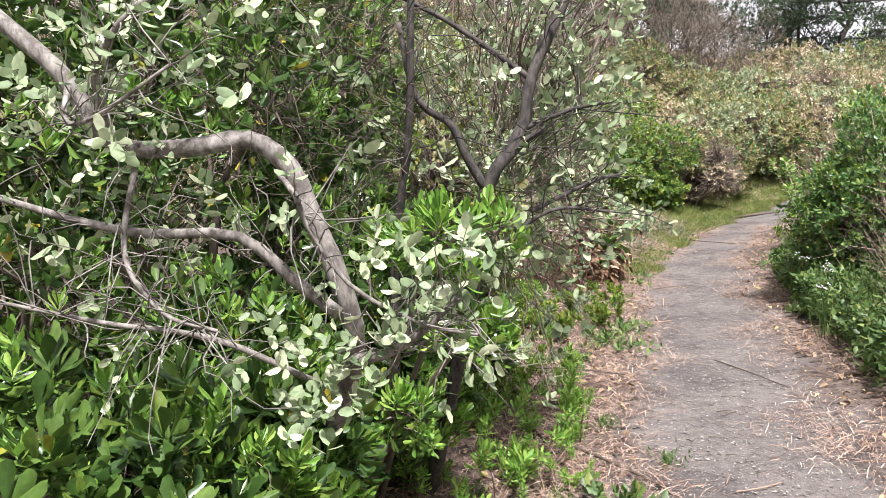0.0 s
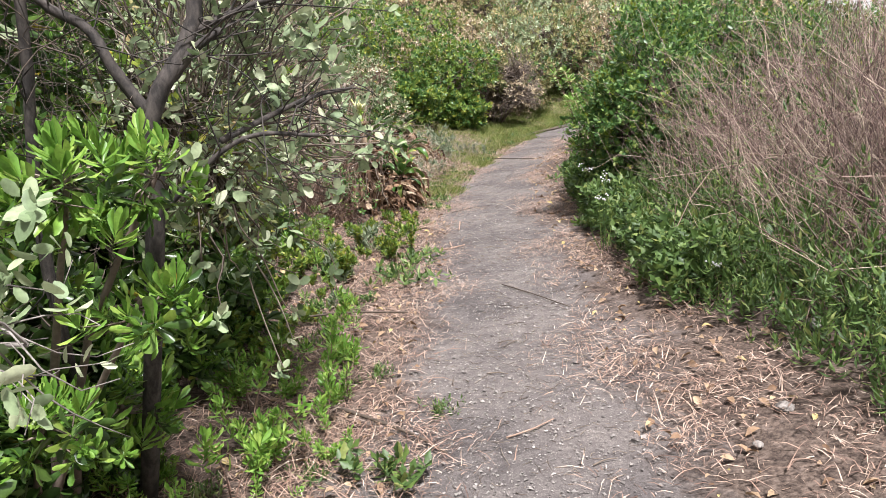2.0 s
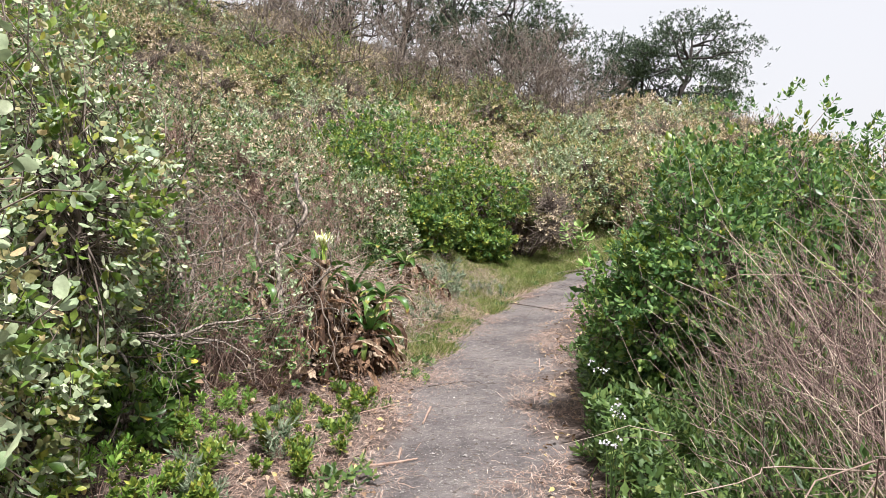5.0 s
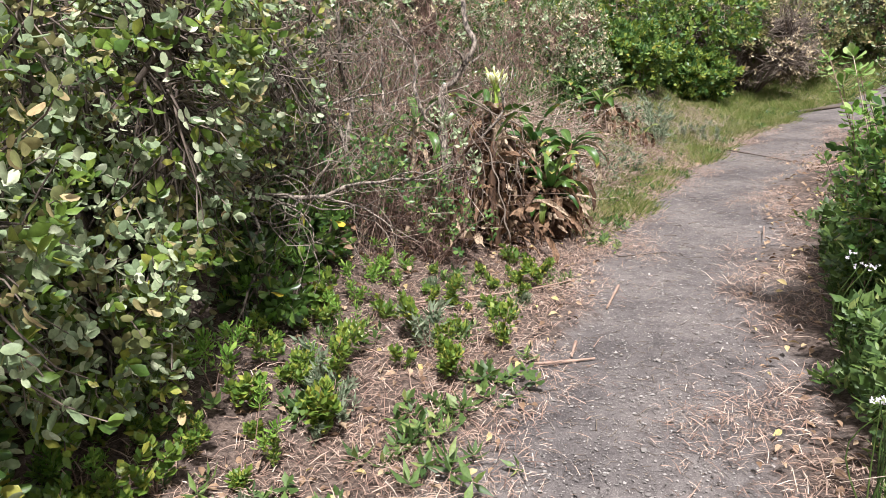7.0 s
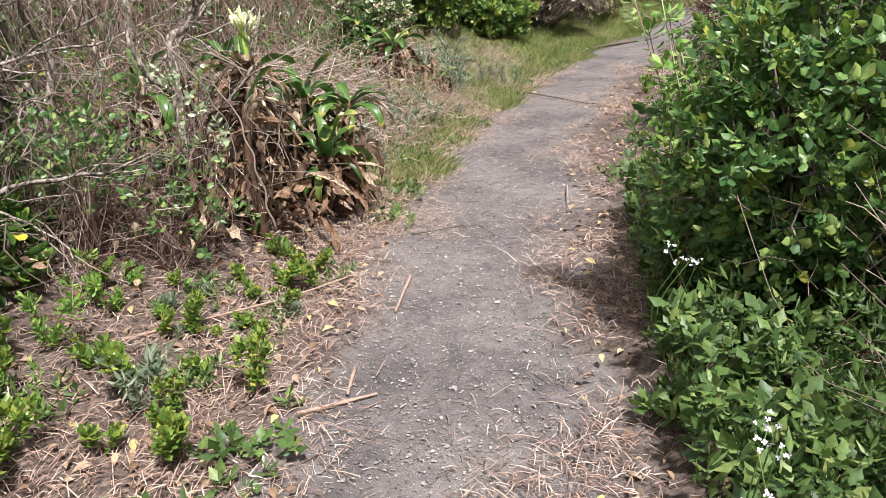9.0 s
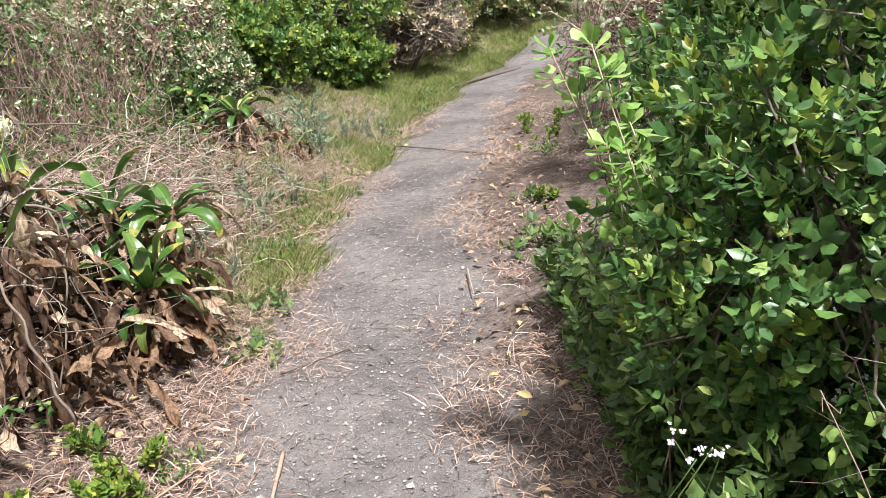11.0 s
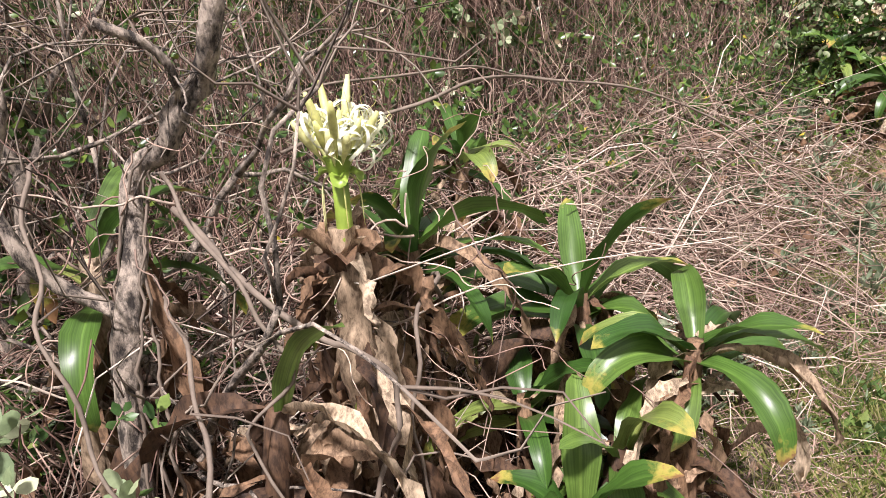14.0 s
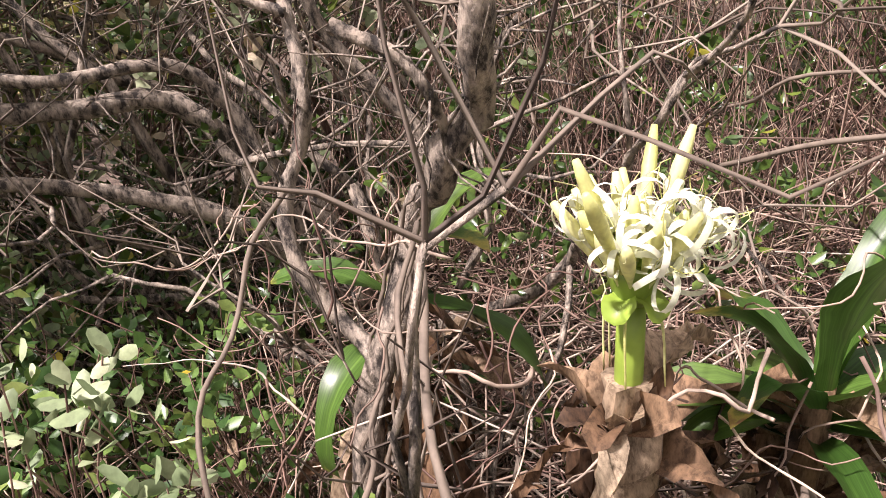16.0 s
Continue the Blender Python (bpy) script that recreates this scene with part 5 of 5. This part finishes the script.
def vine_litter():
    h = Heap()
    n = 4300
    y = 7.2 + 4.6 * rng.beta(1.2, 1.6, n)
    x = -1.35 - rng.gamma(2.2, .45, n) + .25 * np.clip(9 - y, -1, 1) * -1
    keep = (x > -4) & ~((x > -1.75) & (y < 9.2))
    x, y = x[keep], y[keep]
    n = len(x)
    mound = .30 * np.exp(-((x + 2.5) / .7) ** 2) * np.clip((12 - y) / 2, 0, 1)
    p = on_ground(x, y) + np.stack([0 * x, 0 * x, rng.random(n) * (mound + .05)], -1)
    a = rng.uniform(0, 6.28, n)
    d = np.stack([np.cos(a), np.sin(a), rng.normal(.05, .22, n)], -1)
    stalks(h, p, p + d * rng.uniform(.12, .5, n)[:, None], rng.uniform(.0016, .0036, n), .0014, .16, 5)
    tagged(part("vine_litter", h, REDTWIG), "heaped dry brown vine stems behind the lilies", "litter", kind="stuff")
    h = Heap()
    n = 1500
    y, x = rng.uniform(7.6, 11.8, n), -2.45 - rng.gamma(2, .3, n)
    p = on_ground(x, y)
    q = p + np.stack([rng.normal(-.15, .25, n), rng.normal(0, .3, n), rng.uniform(.3, 1.25, n)], -1)
    stalks(h, p, q, .0026, .0014, .14, 5)
    tagged(part("hanging_vines", h, REDTWIG), "upright tangle of thin reddish dry vines", "vines", kind="stuff")
    h = Heap()
    n = 1100
    y, x = 8.1 + 3.3 * rng.beta(1, 1.7, n), -1.75 - rng.gamma(2, .3, n)
    p = on_ground(x, y, rng.uniform(.02, .35, n))
    stalks(h, p, p + np.stack([rng.normal(.1, .35, n), rng.normal(0, .45, n), rng.normal(.05, .14, n)], -1), rng.uniform(.0016, .0042, n), .0014, .24, 6, 4)
    tagged(part("bleached_vines", h, PALESTEM), "bleached pale vines arching over the litter", "vines", kind="stuff")
    h = Heap()
    n = 5200
    y = rng.uniform(6.4, 12.5, n)
    x = -2.0 - rng.gamma(2, .6, n)
    whorls(h, OVAL, on_ground(x, y, rng.gamma(1.6, .16, n) * (1 + np.clip(-2.5 - x, 0, 1.2) * 1.5)), unit(rng.normal(size=(n, 3)) * .5 + np.array((.3, 0, 1))), 5, .045, .5, (30, 95), .04)
    tagged(part("undergrowth", h, GLOSSY), "small dark green leaves under the dry vines", "undergrowth", kind="stuff")
    h = Heap()
    n = 900
    y = rng.uniform(6.6, 12.0, n)
    x = -1.5 - rng.gamma(2, .5, n)
    a = rng.uniform(0, 6.28, n)
    leaves(h, OVAL, on_ground(x, y, rng.uniform(.02, .3, n)), np.stack([np.cos(a), np.sin(a), rng.normal(0, .4, n)], -1), unit(rng.normal(size=(n, 3)) + np.array((0, 0, 1))), rng.uniform(.03, .08, n), rng.uniform(.02, .04, n), 2.0)
    tagged(part("withered_scraps", h, DRYLEAF), "curled scraps of withered leaves among the vines", "litter", kind="stuff")


# ---- weeds, flowers, sticks ----
def weed(x, y, size, kind):
    gz = g(x, y)
    e = thing("weed", (x, y, gz - .01), "low broad-leaved green weed on bare soil", "weed", "weeds")
    h = Heap()
    n = 14 if kind else 20
    p = np.array((x, y, gz)) + rng.normal(size=(n, 3)) * (.09 * size, .09 * size, 0)
    p[:, 2] = gz + rng.uniform(.01, .07, n) * size
    whorls(h, LOBED if kind else LANCE, p, unit(rng.normal(size=(n, 3)) * .3 + np.array((0, 0, 1))), 6, .07 * size, .55 if kind else .3, (30, 90), .03)
    part("foliage", h, WEED, e, kind="stuff")


grey_limbs()
grey_thicket()
vine_litter()


def sprig(x, y, z, n, spread, outline, size, ratio, mat, label):
    """A leafy sprig that grows up from the ground."""
    e = thing("leafy_sprig", ground_at(x - .1, y), label, "plant", "leafy sprigs")
    q = np.array((x, y, z)) + rng.normal(size=(n, 3)) * spread
    h = Heap()
    whorls(h, outline, q, unit(rng.normal(size=(n, 3)) * .5 + np.array((.4, 0, .8))), 5, size, ratio, (30, 90), .05)
    part("foliage", h, mat, e, kind="stuff")
    h = Heap()
    b = np.array(ground_at(x - .1, y)) + rng.normal(size=(n, 3)) * (.05, .05, 0)
    stalks(h, b, q, .003, .0015, .12, 5)
    part("branchwork", h, REDTWIG, e, kind="stuff")


SG, SS = "low sprig of small dark green leaves under dry vines", "thin sprig of silvery leaves among dry vines"
for x, y, z, n in ((-1.75, 7.45, .55, 40), (-1.9, 7.15, .7, 50), (-2.1, 7.5, .6, 50), (-1.7, 7.75, .38, 30), (-2.3, 7.2, .55, 50), (-1.6, 7.4, .35, 40), (-2.2, 6.9, .8, 40)):
    sprig(x, y, z, n, .12, OVAL, .045, .55, BUSHY, SG)
for x, y, z in ((-1.62, 7.62, .78), (-1.66, 7.5, .95), (-1.55, 7.66, .62)):
    sprig(x, y, z, 7, .05, ROUND, .05, .5, SILVER, SS)
for x, y, s, k in ((-.72, 5.6, 1.3, 0), (-.28, 3.02, 1.0, 1), (-.16, 3.55, .5, 0), (-.53, 3.99, .6, 0), (-.78, 3.31, .7, 0), (-.77, 6.26, 1.1, 1), (-.86, 5.84, 1.0, 1), (-.93, 7.73, .7, 0), (-.87, 8.6, .8, 1), (-.98, 9.1, .9, 1), (.55, 9.35, 1.2, 1), (.58, 10.16, .8, 1), (.62, 6.6, .9, 1),
                   (-1.07, 7.22, .7, 0), (-1.5, 6.2, .9, 0), (-1.3, 5.6, .9, 1), (-1.2, 4.9, .9, 0), (-1.0, 4.4, .8, 0), (-.95, 5.1, .8, 1), (-1.45, 7.3, .8, 0), (-1.25, 3.9, .8, 0), (-1.6, 5.2, .8, 1), (-.9, 2.9, .6, 0), (-.6, 3.05, .5, 0), (-1.15, 6.6, .9, 0), (-1.15, 9.9, .9, 0), (-1.0, 10.6, .9, 0), (-1.3, 10.9, 1.0, 1), (-.85, 11.3, .7, 0), (-.8, 12.6, .9, 0), (-1.7, 11.3, 1.0, 0), (.75, 8.6, 1.0, 1), (.8, 11.4, .8, 0)):
    weed(x, y, s, k)


def seedling(tall, mat, outline, size, ratio, label, name, group):
    """A small upright plant: thin stems with leaf whorls along them."""
    e = thing(name, (0, 0, 0), label, "plant", group)
    h, f = Heap(), Heap()
    for _ in range(int(rng.integers(2, 5))):
        a = rng.uniform(0, 6.28)
        t = np.array((math.cos(a) * tall * .35, math.sin(a) * tall * .35, tall * rng.uniform(.6, 1)))
        line = limb(h, [(0, 0, -.02), t * (.35, .35, .5), t], .0032, .0015, 8, 4, 0)
        i = np.concatenate([rng.integers(3, 8, 4), [7, 7]])
        whorls(f, outline, line[i] + rng.normal(size=(6, 3)) * .012, unit(rng.normal(size=(6, 3)) * .35 + np.array((math.cos(a) * .3, math.sin(a) * .3, 1))), 8, size, ratio, (15, 85), .04)
    part("branchwork", h, REDTWIG, e, kind="stuff")
    part("foliage", f, mat, e, kind="stuff")
    return e


def strew(kinds, spots):
    """Sets copies of the seedlings on the ground at those spots."""
    for k, (x, y, s) in enumerate(spots):
        m = pose(x, y, g(x, y), rng.normal() * 8, rng.normal() * 8, rng.uniform(0, 360)) @ Matrix.Diagonal((s, s, s, 1))
        if k < len(kinds):
            kinds[k].matrix_basis = m
        else:
            copy_thing(kinds[int(rng.integers(len(kinds)))], m)


FS = [seedling(t, FRESH, OBOV, .05, .3, "fresh green evergreen seedling rising from brown litter", "shrub_seedling", "shrub seedlings") for k, t in enumerate((.18, .26, .34, .22, .4, .15))]
strew(FS, [(-1.0 + rng.normal() * .16 + .2 * rng.random(), y, rng.uniform(.7, 1.15)) for y in rng.uniform(1.9, 4.6, 32)] + [(-.62 + rng.normal() * .1, y, rng.uniform(.4, .8)) for y in rng.uniform(2.3, 3.8, 16)] + [(-1.75 + rng.normal() * .2, y, rng.uniform(.6, 1)) for y in rng.uniform(4.4, 7.2, 30)])
OS = [seedling(t, BRIGHT, OVAL, .045, .6, "sprawling sprig of oval yellow-green leaves", "oval_leaf_sprig", "oval-leaved sprigs") for t in (.16, .24, .32, .2)]
strew(OS, [(-1.32 - .16 * (y - 4) + rng.normal() * .14, y, rng.uniform(.7, 1.2)) for y in rng.uniform(4.0, 6.4, 26)])
HS = [seedling(t, GREYHERB, LANCE, .06, .26, "soft grey-green herb with feathery leaves in the verge", "grey_herb", "grey herbs") for t in (.14, .2, .1, .24)]
strew(HS, [(float(centre(y)) - .75 - rng.gamma(2.2, .3), y, rng.uniform(.6, 1.3)) for y in rng.uniform(8.8, 14.5, 80)] + [(-.95 - rng.gamma(2, .22), y, rng.uniform(.5, 1.0)) for y in rng.uniform(4.6, 7.6, 18)])
GS = [seedling(t, BRIGHT, LOBED, .05, .6, "leafy green weed standing in brown litter", "leafy_weed", "leafy weeds") for t in (.1, .16, .22, .12)]
strew(GS, [(-.85 - rng.gamma(2, .28), y, rng.uniform(.5, 1.1)) for y in rng.uniform(4.2, 7.8, 60)] + [(float(centre(y)) + .8 + rng.gamma(1.6, .25), y, rng.uniform(.3, .9)) for y in rng.uniform(8.6, 13, 26)])

for k in range(34):
    y = rng.uniform(9.6, 17)
    weed(float(centre(y)) - .55 - rng.gamma(2, .22), y, rng.uniform(.5, .9), int(rng.integers(2)))


def broad_shoot(base, tops, size, label):
    """Upright shoots with rosettes of broad, pale-edged fresh leaves."""
    e = thing("broad_leaf_shoot", base, label, "plant", "broad-leaved shoots")
    h, f = Heap(), Heap()
    for t in tops:
        t = np.array(t, float)
        b = np.array(base, float)
        b = b + rng.normal(size=3) * (.07, .07, 0)
        line = limb(h, [b - (0, 0, .03), b * .5 + t * .5 + np.array((.06, .03, -.02)) + rng.normal(size=3) * .05, t], .0032, .002, 12, 5, .05)
        w = unit(np.array((-.25, -.15, 1)) + rng.normal(size=3) * .15)
        whorls(f, OBOV, t[None], w[None], 8, size, .5, (25, 88), .03)
        whorls(f, OBOV, (t - w * .06)[None], w[None], 6, size, .5, (65, 100), .03)
        mid = line[4:10] + rng.normal(size=(6, 3)) * .03
        whorls(f, OBOV, mid, unit(rng.normal(size=(6, 3)) * .5 + np.array((-.4, -.3, .7))), 5, size * .9, .5, (40, 95), .06)
    part("branchwork", h, REDTWIG, e, kind="stuff")
    part("foliage", f, SHOOT, e, kind="stuff")


broad_shoot(ground_at(.72, 7.25), [(.371, 7.287, 1.325), (.463, 7.264, 1.33), (.50, 7.3, 1.26), (.44, 7.33, 1.2)], .064, "fresh shoot of broad rounded green leaves")
broad_shoot(ground_at(.75, 7.28), [(.493, 7.244, 1.10), (.556, 7.29, 1.14), (.523, 7.25, 1.0), (.58, 7.33, 1.05)], .06, "fresh shoot of broad rounded green leaves")
broad_shoot(ground_at(.7, 7.4), [(.42, 7.34, .86), (.5, 7.291, .93), (.5, 7.45, .7), (.55, 7.38, .84), (.58, 7.3, .72), (.55, 7.52, .56), (.62, 7.44, .95)], .058, "low shoots of broad green leaves beside the path")


def twig_tangle():
    h = Heap()
    n = 750
    p = np.stack([rng.uniform(-2.1, -.85, n), rng.uniform(2.3, 3.6, n), rng.uniform(.7, 2.2, n)], -1)
    stalks(h, p, p + unit(rng.normal(size=(n, 3)) + np.array((.3, -.1, .5))) * rng.uniform(.1, .45, n)[:, None], rng.uniform(.001, .003, n), .001, .2, 4)
    tagged(part("twig_tangle", h, DARKTWIG), "fine bare dark twigs tangled through the hedge", "twigs", kind="stuff")


twig_tangle()


def wild_radish(x, y, z):
    gz = g(x, y)
    e = thing("wild_radish", (x, y, gz), "wild radish with small pale white-lilac flowers", "flower", "wild radishes")
    h, f = Heap(), Heap()
    for k in range(4):
        t = np.array((x, y, z)) + rng.normal(size=3) * (.025, .025, .02)
        limb(h, [(x, y, gz - .02), (x + rng.normal() * .05, y, (gz + z) / 2), t], .003, .0015, 8, 5, 0)
        n = 4
        c = t + rng.normal(size=(n, 3)) * .012
        whorls(f, CHIP, c, unit(rng.normal(size=(n, 3)) * .4 + np.array((-.1, -.6, .7))), 4, .009, .8, (75, 95), .002)
    part("stalk", h, WEED, e)
    part("blossom", f, LILAC, e, "pale white and lilac four-petalled flowers", "stuff")


for p in ((.69, 5.8, .60), (.66, 5.78, .48), (.80, 7.05, .80), (.62, 6.85, .55), (.95, 6.9, .62), (1.1, 4.35, .35)):
    wild_radish(*p)


def stick(ctrl, r, mat=TWIG, label="dry brown stick lying on the path"):
    h = Heap()
    pts = [(x, y, g(x, y) - .022 * (abs(x - float(centre(y))) < .45) + lift) for x, y, lift in ctrl]
    limb(h, pts, r, r * .6, 14, 6, .1)
    tagged(part("stick", h, mat), label, "stick", "sticks")


stick([(-.62, 12.95, .01), (-.2, 12.55, .015), (.13, 12.15, .01)], .008, DARKTWIG, "thin dark root crossing the path")
stick([(-.25, 15.9, .0), (.0, 16.8, .02), (.5, 17.45, .02), (1.05, 17.9, .0)], .03, DARKTWIG, "dark half-buried log edging the path")
stick([(-.02, 5.36, .008), (.2, 5.05, .01), (.40, 4.75, .008)], .0045, DARKTWIG)
stick([(-.59, 7.75, .01), (-.57, 7.55, .012), (-.55, 7.35, .01)], .009, STRAW, "pale dry stick on the path")
stick([(-.57, 6.85, .01), (-.53, 6.66, .015)], .009, STRAW, "pale dry stick on the path")
stick([(-.66, 6.5, .01), (-.54, 6.6, .015), (-.42, 6.68, .01)], .008, STRAW, "pale dry stick on the path")
stick([(-.9, 3.75, .02), (-.5, 3.5, .03), (-.25, 3.36, .02), (-.1, 3.22, .01)], .009, DARKTWIG, "crooked dark root on brown litter")
stick([(-1.5, 6.7, .03), (-1.1, 7.3, .04), (-.85, 7.7, .03)], .006, STRAW, "long dry stalk on the litter")
stick([(.12, 3.3, .008), (.22, 3.35, .01), (.3, 3.42, .008)], .004, STRAW)
stick([(-1.25, 4.6, .05), (-.9, 4.75, .07), (-.55, 4.8, .05)], .007, DARKTWIG, "dark fallen twig on brown litter")
stick([(-.75, 8.35, .01), (-.45, 8.5, .012)], .004, DARKTWIG)
stick([(.1, 9.2, .01), (.13, 8.85, .012)], .005, STRAW, "pale dry stick on the path")
for k in range(26):
    y = rng.uniform(2.5, 11)
    x = float(centre(y)) + rng.normal() * .3
    a, ln = rng.uniform(0, 6.28), rng.uniform(.04, .11)
    stick([(x, y, .006), (x + math.cos(a) * ln * .5, y + math.sin(a) * ln * .5 + .008, .008), (x + math.cos(a) * ln, y + math.sin(a) * ln, .006)], .0028, DARKTWIG if k % 2 else TWIG, "short broken twig on the path")


def stone(x, y, r, lift):
    bm = bmesh.new()
    bmesh.ops.create_icosphere(bm, subdivisions=2, radius=r)
    for v in bm.verts:
        v.co = v.co * (1 + .25 * noise.noise(v.co * 30 + Vector((x, y, 0)))) * .9
        v.co.z *= .55
    me = bpy.data.meshes.new("stone")
    bm.to_mesh(me)
    bm.free()
    me.materials.append(BARK)
    ob = new("stone", me)
    ob.location = (x, y, g(x, y) + lift)
    tagged(ob, "small pale grey stone in the litter", "stone", "stones")


stone(1.09, 3.25, .035, .01)
stone(1.42, 3.94, .05, .02)
stone(.95, 3.05, .02, .006)
